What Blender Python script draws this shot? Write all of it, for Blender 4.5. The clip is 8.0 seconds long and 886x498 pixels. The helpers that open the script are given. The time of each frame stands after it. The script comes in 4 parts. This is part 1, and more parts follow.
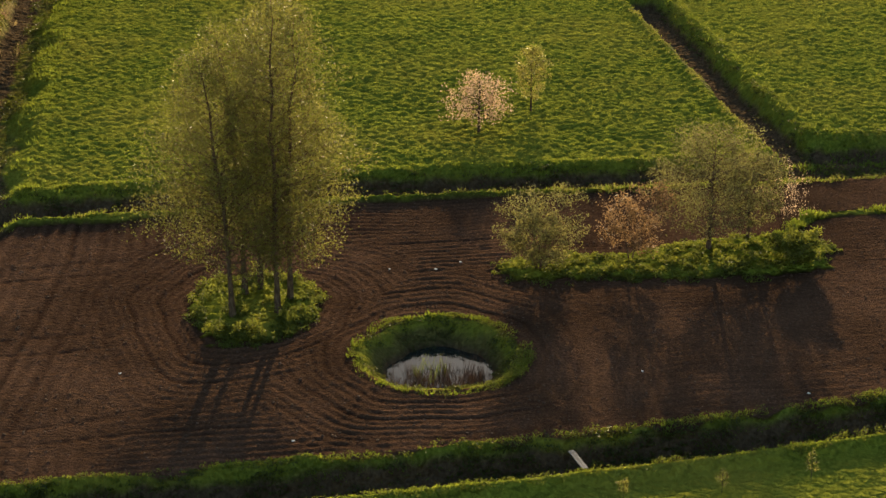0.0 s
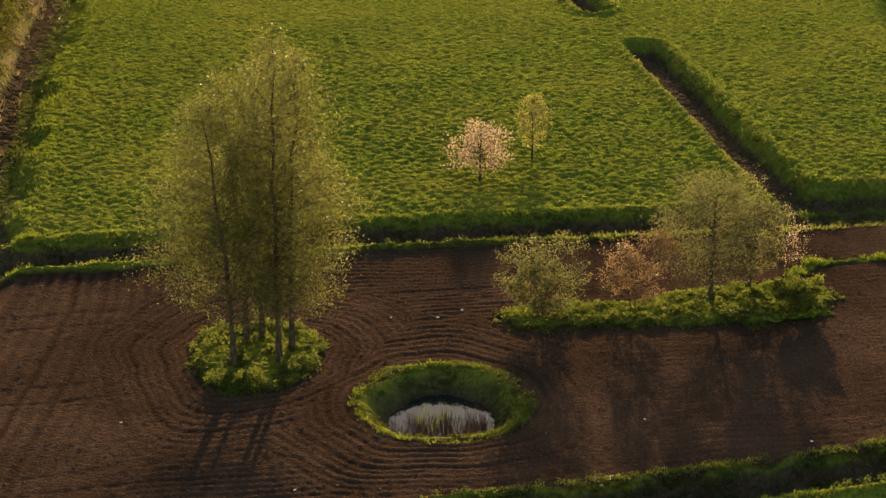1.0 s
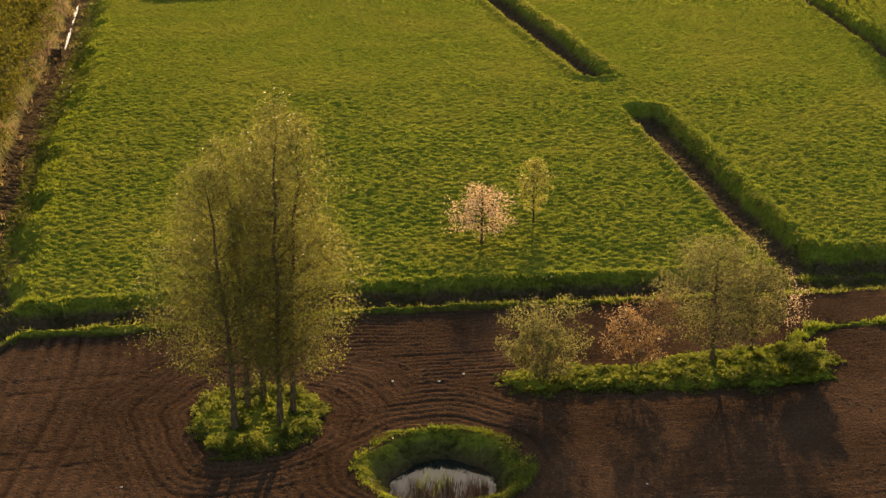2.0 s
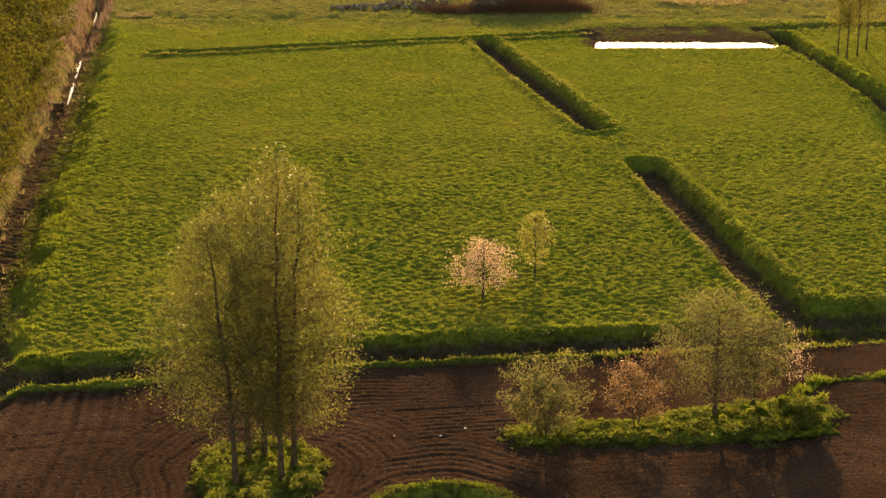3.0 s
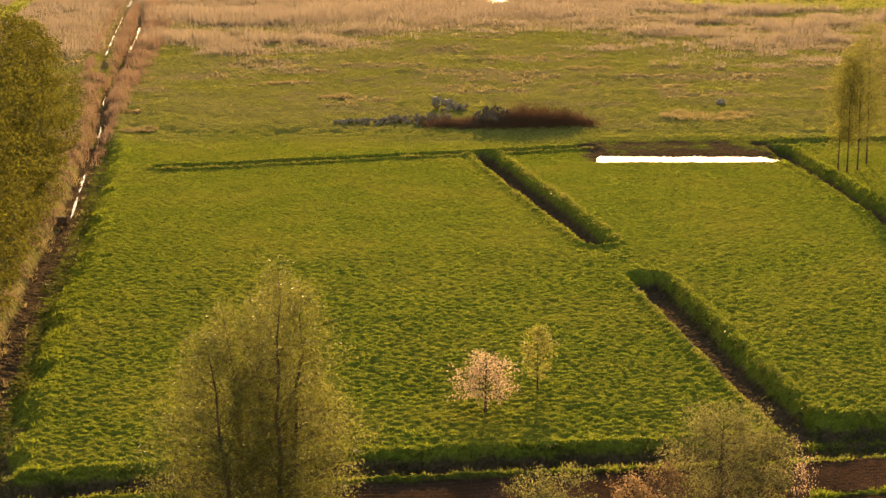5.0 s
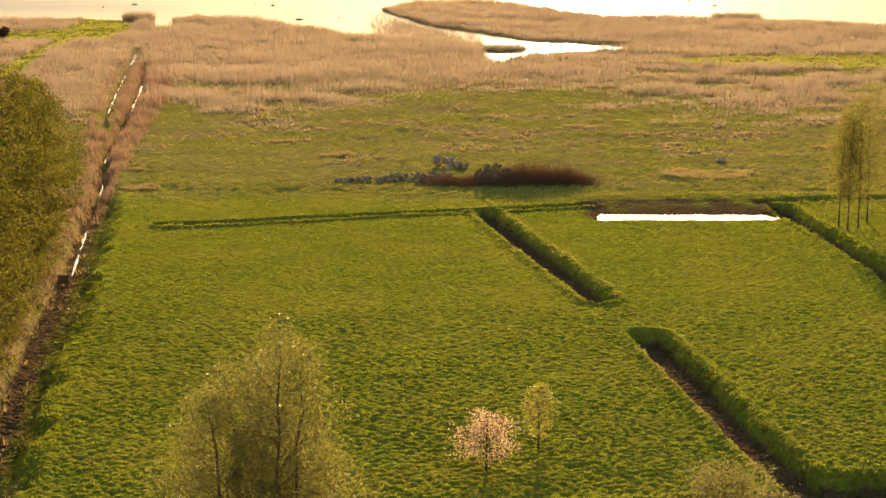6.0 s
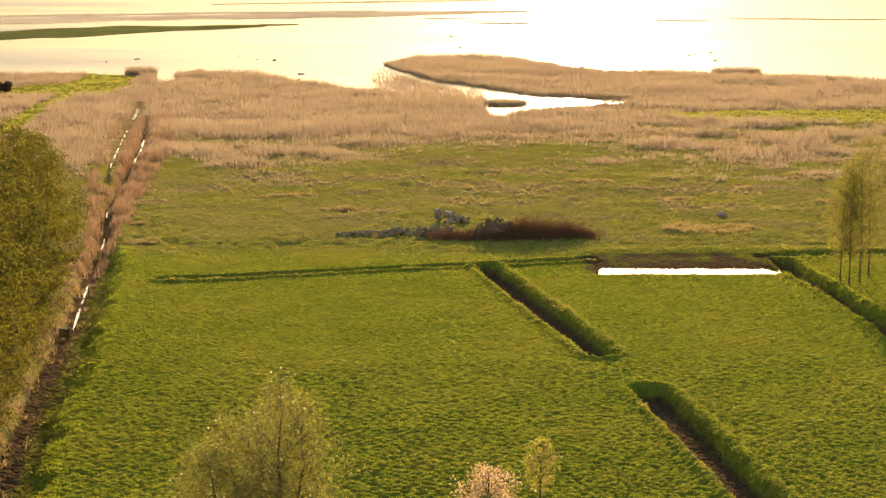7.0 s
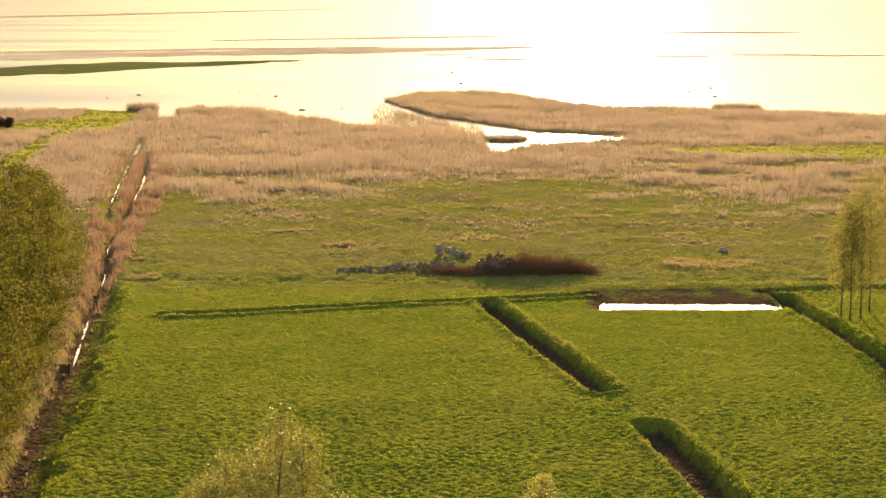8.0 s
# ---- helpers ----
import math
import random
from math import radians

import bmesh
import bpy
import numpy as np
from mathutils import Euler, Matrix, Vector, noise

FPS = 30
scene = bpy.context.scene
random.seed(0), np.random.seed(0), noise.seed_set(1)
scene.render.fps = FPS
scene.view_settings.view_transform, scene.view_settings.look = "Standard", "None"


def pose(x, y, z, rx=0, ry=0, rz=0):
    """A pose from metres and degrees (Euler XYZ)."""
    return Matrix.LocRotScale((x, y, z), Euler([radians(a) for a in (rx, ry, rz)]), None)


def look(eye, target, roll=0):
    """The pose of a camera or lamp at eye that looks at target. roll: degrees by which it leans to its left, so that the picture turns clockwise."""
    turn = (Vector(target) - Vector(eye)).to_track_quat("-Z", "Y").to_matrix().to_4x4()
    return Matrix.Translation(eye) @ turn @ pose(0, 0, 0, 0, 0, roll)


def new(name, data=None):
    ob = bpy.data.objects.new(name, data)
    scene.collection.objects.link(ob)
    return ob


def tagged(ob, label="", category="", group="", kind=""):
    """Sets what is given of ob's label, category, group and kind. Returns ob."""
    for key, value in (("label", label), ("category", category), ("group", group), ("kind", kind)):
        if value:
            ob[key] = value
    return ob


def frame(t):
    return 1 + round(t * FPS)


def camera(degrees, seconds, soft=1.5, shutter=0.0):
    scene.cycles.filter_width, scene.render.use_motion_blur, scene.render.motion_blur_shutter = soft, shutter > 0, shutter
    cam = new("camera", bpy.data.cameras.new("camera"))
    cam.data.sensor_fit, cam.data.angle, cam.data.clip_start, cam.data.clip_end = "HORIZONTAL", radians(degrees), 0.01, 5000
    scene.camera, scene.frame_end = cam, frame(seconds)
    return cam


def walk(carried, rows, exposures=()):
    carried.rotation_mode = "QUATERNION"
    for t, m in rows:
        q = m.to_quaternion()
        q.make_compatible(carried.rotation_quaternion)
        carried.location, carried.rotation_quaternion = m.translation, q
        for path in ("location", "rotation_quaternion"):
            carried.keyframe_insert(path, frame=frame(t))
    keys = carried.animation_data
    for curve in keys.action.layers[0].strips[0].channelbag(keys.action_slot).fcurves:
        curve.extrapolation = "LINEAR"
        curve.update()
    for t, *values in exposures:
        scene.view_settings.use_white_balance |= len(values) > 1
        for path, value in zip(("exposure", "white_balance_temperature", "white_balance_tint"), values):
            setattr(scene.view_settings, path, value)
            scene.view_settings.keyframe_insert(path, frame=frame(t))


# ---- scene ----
# ---- camera: it stands still high over the fields and tilts up ----
EYE = 36.0
cam = camera(28.5, 8.0, soft=1.5)
ROWS = [  # seconds, yaw, pitch, roll
    (0.0, -0.189, -22.690, 0.19),
    (0.5, -0.163, -21.979, 0.13),
    (1.0, -0.129, -21.108, 0.06),
    (1.5, -0.100, -20.033, 0.05),
    (3.0, -0.022, -17.241, -0.01),
    (3.5, -0.000, -16.353, -0.016),
    (4.0, 0.024, -15.281, -0.02),
    (4.5, 0.037, -14.411, -0.028),
    (6.0, 0.083, -11.618, -0.008),
    (6.5, 0.105, -10.716, 0.0),
    (7.0, 0.127, -9.845, 0.0),
    (7.5, 0.140, -9.138, 0.0),
    (8.0, 0.151, -8.675, -0.01),
]
EXPOSURES = [(0.0, 0.74, 6650.0, 9.5), (1.5, 0.82, 7400.0, 12.0), (3.0, 0.96, 8400.0, 15.0), (4.5, 1.07, 8800.0, 17.5), (6.0, 1.12, 8500.0, 17.0), (8.0, 1.20, 7700.0, 15.0)]


def aim(yaw, pitch, roll):
    return pose(0, 0, EYE, 0, 0, yaw) @ pose(0, 0, 0, 90 + pitch) @ pose(0, 0, 0, 0, 0, roll)


walk(cam, [(t, aim(a, b, c)) for t, a, b, c in ROWS], EXPOSURES)

# ---- light: a low evening sun over the water, ahead and a little to the right ----
SUN_HIGH, SUN_TURN = 12.0, 4.0
world = bpy.data.worlds.new("evening_sky")
scene.world = world
world.use_nodes = True
sky = world.node_tree.nodes.new("ShaderNodeTexSky")
sky.sky_type = "NISHITA"
sky.sun_disc = False
sky.sun_elevation, sky.sun_rotation = radians(SUN_HIGH), radians(SUN_TURN)
sky.air_density, sky.dust_density, sky.ozone_density = 1.0, 1.0, 0.8
back = world.node_tree.nodes["Background"]
back.inputs["Strength"].default_value = 0.15
world.node_tree.links.new(sky.outputs["Color"], back.inputs["Color"])
sun_data = bpy.data.lights.new("sun", "SUN")
sun_data.energy, sun_data.angle, sun_data.color = 5.0, radians(0.6), (1.0, 0.76, 0.44)
sun = new("sun", sun_data)
SUN_WAY = Vector((math.sin(radians(SUN_TURN)) * math.cos(radians(SUN_HIGH)), math.cos(radians(SUN_TURN)) * math.cos(radians(SUN_HIGH)), math.sin(radians(SUN_HIGH))))
sun.matrix_world = look(SUN_WAY * 300, (0, 0, 0))

# ---- materials ----


def nodes_of(name):
    m = bpy.data.materials.new(name)
    m.use_nodes = True
    tree_ = m.node_tree
    return m, tree_, tree_.nodes, tree_.links, tree_.nodes["Principled BSDF"], tree_.nodes["Material Output"]


def ramp_node(nodes, stops):
    r = nodes.new("ShaderNodeValToRGB")
    el = r.color_ramp.elements
    while len(el) < len(stops):
        el.new(0.5)
    for e, (p, c) in zip(el, stops):
        e.position, e.color = p, (*c, 1)
    return r


def noise_node(nodes, links, scale, detail=4.0, rough=0.55, stretch=None):
    n = nodes.new("ShaderNodeTexNoise")
    n.inputs["Scale"].default_value, n.inputs["Detail"].default_value, n.inputs["Roughness"].default_value = scale, detail, rough
    c = nodes.new("ShaderNodeTexCoord")
    if stretch:
        mp = nodes.new("ShaderNodeMapping")
        mp.inputs["Scale"].default_value = stretch
        links.new(c.outputs["Object"], mp.inputs["Vector"])
        links.new(mp.outputs["Vector"], n.inputs["Vector"])
    else:
        links.new(c.outputs["Object"], n.inputs["Vector"])
    return n


def mix_node(nodes, links, fac, a, b, mode="MIX"):
    m = nodes.new("ShaderNodeMix")
    m.data_type, m.blend_type = "RGBA", mode
    for sock, v in ((m.inputs["Factor"], fac), (m.inputs["A"], a), (m.inputs["B"], b)):
        if hasattr(v, "links"):
            links.new(v, sock)
        else:
            sock.default_value = v if isinstance(v, float) else (*v, 1)
    return m.outputs["Result"]


def attr_node(nodes, name):
    a = nodes.new("ShaderNodeAttribute")
    a.attribute_name = name
    return a


def surface(name, stops, scale, rough=0.8, bump=0.3, bump_scale=None, metal=0.0, stretch=None, spec=0.3):
    """A plain solid surface: two scales of noise in its colour, and a fine relief."""
    m, nt, nodes, links, bsdf, out = nodes_of(name)
    n1 = noise_node(nodes, links, scale, 6.0, 0.6, stretch)
    r = ramp_node(nodes, stops)
    links.new(n1.outputs["Fac"], r.inputs["Fac"])
    n2 = noise_node(nodes, links, scale * 0.13, 3.0, 0.5)
    dim = ramp_node(nodes, [(0.3, (0.65, 0.65, 0.65)), (0.7, (1.15, 1.12, 1.08))])
    links.new(n2.outputs["Fac"], dim.inputs["Fac"])
    links.new(mix_node(nodes, links, 1.0, r.outputs["Color"], dim.outputs["Color"], "MULTIPLY"), bsdf.inputs["Base Color"])
    bsdf.inputs["Roughness"].default_value, bsdf.inputs["Metallic"].default_value = rough, metal
    bsdf.inputs["Specular IOR Level"].default_value = spec
    b = nodes.new("ShaderNodeBump")
    b.inputs["Strength"].default_value, b.inputs["Distance"].default_value = bump, 0.05
    n3 = noise_node(nodes, links, bump_scale or scale * 2, 5.0, 0.6)
    links.new(n3.outputs["Fac"], b.inputs["Height"])
    links.new(b.outputs["Normal"], bsdf.inputs["Normal"])
    return m


def foliage(name, dark, light, through_colour, share=0.45, rough=0.6, spec=0.12, patch=0.08):
    """Leaves and blades: the light comes through them as well as off them. 'tone' sets each leaf apart."""
    m, nt, nodes, links, bsdf, out = nodes_of(name)
    tone = attr_node(nodes, "tone")
    n = noise_node(nodes, links, patch, 3.0, 0.6)
    add = nodes.new("ShaderNodeMath")
    add.operation, add.use_clamp = "MULTIPLY_ADD", True
    links.new(n.outputs["Fac"], add.inputs[0])
    add.inputs[1].default_value = 0.9
    off = nodes.new("ShaderNodeMath")
    off.operation = "MULTIPLY_ADD"
    links.new(tone.outputs["Fac"], off.inputs[0])
    off.inputs[1].default_value, off.inputs[2].default_value = 0.8, -0.38
    links.new(off.outputs[0], add.inputs[2])
    links.new(mix_node(nodes, links, add.outputs[0], dark, light), bsdf.inputs["Base Color"])
    bsdf.inputs["Roughness"].default_value, bsdf.inputs["Specular IOR Level"].default_value = rough, spec
    tl = nodes.new("ShaderNodeBsdfTranslucent")
    links.new(mix_node(nodes, links, add.outputs[0], tuple(0.6 * v for v in through_colour), through_colour), tl.inputs["Color"])
    mx = nodes.new("ShaderNodeMixShader")
    mx.inputs["Fac"].default_value = share
    links.new(bsdf.outputs["BSDF"], mx.inputs[1])
    links.new(tl.outputs["BSDF"], mx.inputs[2])
    links.new(mx.outputs[0], out.inputs["Surface"])
    return m


def ground_material():
    m, nt, nodes, links, bsdf, out = nodes_of("field_ground")
    fine = noise_node(nodes, links, 5.0, 8.0, 0.65)
    wide = noise_node(nodes, links, 0.09, 5.0, 0.6)
    grass = ramp_node(nodes, [(0.3, (0.098, 0.128, 0.016)), (0.55, (0.175, 0.210, 0.027)), (0.8, (0.255, 0.280, 0.045))])
    links.new(fine.outputs["Fac"], grass.inputs["Fac"])
    yellow = ramp_node(nodes, [(0.42, (0.0, 0.0, 0.0)), (0.68, (1.0, 1.0, 1.0))])
    links.new(wide.outputs["Fac"], yellow.inputs["Fac"])
    col = mix_node(nodes, links, yellow.outputs["Color"], grass.outputs["Color"], (0.230, 0.225, 0.034))
    ley = ramp_node(nodes, [(0.3, (0.165, 0.172, 0.028)), (0.55, (0.245, 0.240, 0.046)), (0.8, (0.320, 0.298, 0.072))])
    links.new(fine.outputs["Fac"], ley.inputs["Fac"])
    col = mix_node(nodes, links, attr_node(nodes, "pasture").outputs["Fac"], col, ley.outputs["Color"])
    dry = ramp_node(nodes, [(0.3, (0.19, 0.135, 0.065)), (0.7, (0.37, 0.28, 0.145))])
    links.new(fine.outputs["Fac"], dry.inputs["Fac"])
    col = mix_node(nodes, links, attr_node(nodes, "dry").outputs["Fac"], col, dry.outputs["Color"])
    # Mud in the ditches; also darkens the shaded near slopes and pond bank.
    mud = ramp_node(nodes, [(0.3, (0.070, 0.048, 0.028)), (0.7, (0.150, 0.104, 0.058))])
    links.new(fine.outputs["Fac"], mud.inputs["Fac"])
    col = mix_node(nodes, links, attr_node(nodes, "mud").outputs["Fac"], col, mud.outputs["Color"])
    clod = noise_node(nodes, links, 7.0, 10.0, 0.7)
    soil = ramp_node(nodes, [(0.25, (0.046, 0.028, 0.018)), (0.52, (0.084, 0.052, 0.034)), (0.80, (0.170, 0.115, 0.080))])
    links.new(clod.outputs["Fac"], soil.inputs["Fac"])
    damp = ramp_node(nodes, [(0.35, (0.70, 0.66, 0.62)), (0.65, (1.18, 1.10, 1.05))])
    links.new(noise_node(nodes, links, 0.16, 4.0, 0.55).outputs["Fac"], damp.inputs["Fac"])
    # Soil colour by furrow height: troughs and wheel ruts darker, ridges lighter.
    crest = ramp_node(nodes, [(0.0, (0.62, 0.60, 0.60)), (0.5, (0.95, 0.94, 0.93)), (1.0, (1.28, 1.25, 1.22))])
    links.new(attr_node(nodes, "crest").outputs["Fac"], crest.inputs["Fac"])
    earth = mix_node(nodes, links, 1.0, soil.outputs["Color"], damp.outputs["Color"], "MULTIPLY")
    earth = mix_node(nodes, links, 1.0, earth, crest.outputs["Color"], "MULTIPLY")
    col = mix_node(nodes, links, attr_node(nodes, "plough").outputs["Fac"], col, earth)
    links.new(col, bsdf.inputs["Base Color"])
    bsdf.inputs["Roughness"].default_value, bsdf.inputs["Specular IOR Level"].default_value = 1.0, 0.0
    b = nodes.new("ShaderNodeBump")
    b.inputs["Strength"].default_value, b.inputs["Distance"].default_value = 1.0, 0.3
    lumps = noise_node(nodes, links, 3.6, 6.0, 0.65, (1.0, 1.5, 1.0))
    where = nodes.new("ShaderNodeTexCoord")
    warp = noise_node(nodes, links, 0.9, 2.0, 0.5)
    bend = mix_node(nodes, links, 0.35, where.outputs["Object"], warp.outputs["Color"], "ADD")
    spread = nodes.new("ShaderNodeMapping")
    spread.inputs["Scale"].default_value = (1.0, 1.15, 0.3)
    links.new(bend, spread.inputs["Vector"])
    tuss = nodes.new("ShaderNodeTexVoronoi")
    tuss.feature = "SMOOTH_F1"
    tuss.inputs["Scale"].default_value, tuss.inputs["Smoothness"].default_value, tuss.inputs["Detail"].default_value = 1.9, 0.25, 1.5
    links.new(spread.outputs["Vector"], tuss.inputs["Vector"])
    turf = nodes.new("ShaderNodeMath")
    turf.operation = "MULTIPLY_ADD"
    links.new(tuss.outputs["Distance"], turf.inputs[0])
    turf.inputs[1].default_value = -2.2
    links.new(lumps.outputs["Fac"], turf.inputs[2])
    relief = nodes.new("ShaderNodeMix")
    links.new(attr_node(nodes, "plough").outputs["Fac"], relief.inputs["Factor"])
    links.new(turf.outputs[0], relief.inputs["A"])
    links.new(lumps.outputs["Fac"], relief.inputs["B"])
    links.new(relief.outputs["Result"], b.inputs["Height"])
    links.new(b.outputs["Normal"], bsdf.inputs["Normal"])
    return m


def water_material(name, colour, rough, wave, scale, stretch=None):
    m, nt, nodes, links, bsdf, out = nodes_of(name)
    bsdf.inputs["Base Color"].default_value = (*colour, 1)
    bsdf.inputs["Roughness"].default_value, bsdf.inputs["IOR"].default_value = rough, 1.28
    bsdf.inputs["Specular IOR Level"].default_value = 0.5
    n = noise_node(nodes, links, scale, 3.0, 0.5, stretch)
    b = nodes.new("ShaderNodeBump")
    b.inputs["Strength"].default_value, b.inputs["Distance"].default_value = wave, 0.05
    links.new(n.outputs["Fac"], b.inputs["Height"])
    links.new(b.outputs["Normal"], bsdf.inputs["Normal"])
    return m


def lake_material():
    """Wind-ruffled shallow water: half of what falls on it at a low angle is thrown back."""
    m, nt, nodes, links, bsdf, out = nodes_of("open_water")
    deep, shine, mx = nodes.new("ShaderNodeBsdfDiffuse"), nodes.new("ShaderNodeBsdfGlossy"), nodes.new("ShaderNodeMixShader")
    deep.inputs["Color"].default_value = (0.10, 0.085, 0.060, 1)
    streak = noise_node(nodes, links, 0.012, 4.0, 0.6, (0.25, 1.0, 1.0))
    rr = ramp_node(nodes, [(0.35, (0.13, 0.13, 0.13)), (0.65, (0.27, 0.27, 0.27))])
    links.new(streak.outputs["Fac"], rr.inputs["Fac"])
    links.new(rr.outputs["Color"], shine.inputs["Roughness"])
    shine.inputs["Color"].default_value = (0.86, 0.92, 1.0, 1)
    mx.inputs["Fac"].default_value = 0.15
    n = noise_node(nodes, links, 0.35, 3.0, 0.5, (0.4, 1.0, 1.0))
    b = nodes.new("ShaderNodeBump")
    b.inputs["Strength"].default_value, b.inputs["Distance"].default_value = 0.25, 0.05
    links.new(n.outputs["Fac"], b.inputs["Height"])
    links.new(b.outputs["Normal"], shine.inputs["Normal"])
    links.new(deep.outputs[0], mx.inputs[1])
    links.new(shine.outputs[0], mx.inputs[2])
    links.new(mx.outputs[0], out.inputs["Surface"])
    return m


GROUND = ground_material()
LAKE = lake_material()
STILL = water_material("still_water", (0.016, 0.020, 0.018), 0.03, 0.06, 1.5)
MEADOW = foliage("meadow_grass", (0.088, 0.116, 0.015), (0.190, 0.215, 0.034), (0.45, 0.485, 0.066), 0.5, patch=0.12)
RANK = foliage("rank_bank_grass", (0.026, 0.060, 0.010), (0.100, 0.138, 0.024), (0.33, 0.39, 0.045), 0.47, patch=0.3)
HERB = foliage("nettle_leaves", (0.032, 0.052, 0.011), (0.110, 0.126, 0.027), (0.28, 0.31, 0.05), 0.42, patch=0.9)
# Lighter copy of the herb leaves: low sun on taller weeds put into colour.
RANKHERB = foliage("sunlit_weeds", (0.045, 0.072, 0.014), (0.130, 0.148, 0.032), (0.36, 0.38, 0.055), 0.48, patch=0.9)
# Darkened copy of the bank herbs: shade of the steep banks put into colour.
SHADEHERB = foliage("shaded_bank_leaves", (0.024, 0.036, 0.010), (0.076, 0.088, 0.022), (0.18, 0.19, 0.032), 0.38, 0.5, 0.15, 0.9)
ROUGHGRASS = foliage("rough_pasture_grass", (0.130, 0.138, 0.027), (0.205, 0.200, 0.052), (0.40, 0.375, 0.085), 0.46, patch=0.06)
DIKEGRASS = foliage("dike_grass", (0.115, 0.135, 0.026), (0.200, 0.210, 0.050), (0.50, 0.49, 0.11), 0.5, patch=0.08)
DRYGRASS = foliage("dead_grass", (0.125, 0.095, 0.044), (0.230, 0.180, 0.090), (0.42, 0.32, 0.15), 0.48)
REED = foliage("dry_reed", (0.170, 0.128, 0.096), (0.285, 0.230, 0.178), (0.41, 0.315, 0.225), 0.6, patch=0.05)
CANALREED = foliage("canal_reed", (0.130, 0.076, 0.050), (0.235, 0.150, 0.105), (0.37, 0.235, 0.155), 0.5, patch=0.1)
BROWNSEDGE = foliage("brown_sedge", (0.060, 0.040, 0.020), (0.120, 0.080, 0.042), (0.20, 0.13, 0.06), 0.35, patch=0.4)
CATTAIL = foliage("pond_reed", (0.030, 0.018, 0.012), (0.11, 0.062, 0.038), (0.10, 0.055, 0.03), 0.2, patch=1.5)
SEDGE = foliage("green_sedge", (0.03, 0.06, 0.01), (0.10, 0.15, 0.03), (0.30, 0.38, 0.05), 0.45)
ALDER = foliage("alder_leaves", (0.030, 0.040, 0.010), (0.104, 0.108, 0.027), (0.320, 0.306, 0.074), 0.53, 0.48, 0.2, 0.35)
BIRCH = foliage("birch_leaves", (0.028, 0.038, 0.010), (0.084, 0.086, 0.020), (0.190, 0.178, 0.030), 0.47, 0.8, 0.03, 0.12)
ASPEN = foliage("aspen_leaves", (0.050, 0.062, 0.016), (0.150, 0.150, 0.042), (0.38, 0.35, 0.08), 0.5, 0.75, 0.10, 0.3)
WILLOW = foliage("willow_leaves", (0.046, 0.052, 0.020), (0.145, 0.142, 0.060), (0.34, 0.315, 0.105), 0.5, 0.75, 0.12, 0.5)
BLOSSOM = foliage("pink_blossom", (0.36, 0.205, 0.125), (0.74, 0.53, 0.37), (0.82, 0.58, 0.37), 0.56, 0.6, 0.15, 0.8)
RUSSET = foliage("russet_young_leaves", (0.095, 0.062, 0.034), (0.225, 0.142, 0.076), (0.40, 0.245, 0.110), 0.5, 0.45, 0.25, 0.6)
LIME = foliage("yellow_green_leaves", (0.10, 0.115, 0.02), (0.23, 0.225, 0.05), (0.52, 0.48, 0.11), 0.54, 0.45, 0.3, 0.6)
BARK = surface("grey_brown_bark", [(0.3, (0.055, 0.036, 0.022)), (0.6, (0.135, 0.094, 0.060)), (0.8, (0.23, 0.17, 0.115))], 9.0, 0.95, 0.8, stretch=(1, 1, 0.25), spec=0.05)
STONE = surface("field_stone", [(0.25, (0.160, 0.120, 0.076)), (0.55, (0.30, 0.230, 0.152)), (0.8, (0.52, 0.43, 0.31))], 3.0, 0.8, 0.6, spec=0.08)
DARKSTONE = surface("wet_boulder", [(0.3, (0.035, 0.032, 0.03)), (0.7, (0.13, 0.12, 0.11))], 2.0, 0.6, 0.6)
EARTH = surface("heaped_earth", [(0.3, (0.13, 0.084, 0.052)), (0.6, (0.24, 0.160, 0.105)), (0.85, (0.46, 0.37, 0.29))], 3.5, 1.0, 1.0, spec=0.0)
CLOD = surface("dry_clod", [(0.3, (0.065, 0.041, 0.027)), (0.7, (0.165, 0.112, 0.078))], 2.5, 0.95, 0.4, spec=0.1)
CHALK = surface("pale_flint", [(0.3, (0.55, 0.53, 0.50)), (0.7, (0.80, 0.78, 0.75))], 8.0, 0.6, 0.3)
TWIG = foliage("dead_brushwood", (0.24, 0.135, 0.080), (0.38, 0.235, 0.15), (0.56, 0.33, 0.20), 0.45, patch=0.3)
PLANK = surface("weathered_board", [(0.3, (0.15, 0.14, 0.13)), (0.7, (0.30, 0.285, 0.265))], 4.0, 0.85, 0.4, stretch=(6, 0.6, 6), spec=0.1)
OLDWOOD = surface("old_brown_timber", [(0.3, (0.060, 0.036, 0.020)), (0.7, (0.150, 0.098, 0.058))], 5.0, 0.9, 0.5, stretch=(0.6, 6, 6), spec=0.1)
MUDFLAT = surface("mud_bank", [(0.3, (0.46, 0.37, 0.26)), (0.7, (0.62, 0.52, 0.39))], 0.05, 1.0, 0.0, spec=0.0)
ISLETGREEN = surface("low_islet_grass", [(0.3, (0.080, 0.100, 0.034)), (0.7, (0.165, 0.170, 0.065))], 0.08, 1.0, 0.0, spec=0.0)

# ---- the lie of the land ----
rng = np.random.default_rng(7)


def hash01(i, j, seed):
    h = (i.astype(np.int64) * 374761393 + j.astype(np.int64) * 668265263 + seed * 974634721) & 0x7FFFFFFF
    h = ((h ^ (h >> 13)) * 1274126177) & 0x7FFFFFFF
    return ((h ^ (h >> 16)) & 0xFFFF) / 65535.0


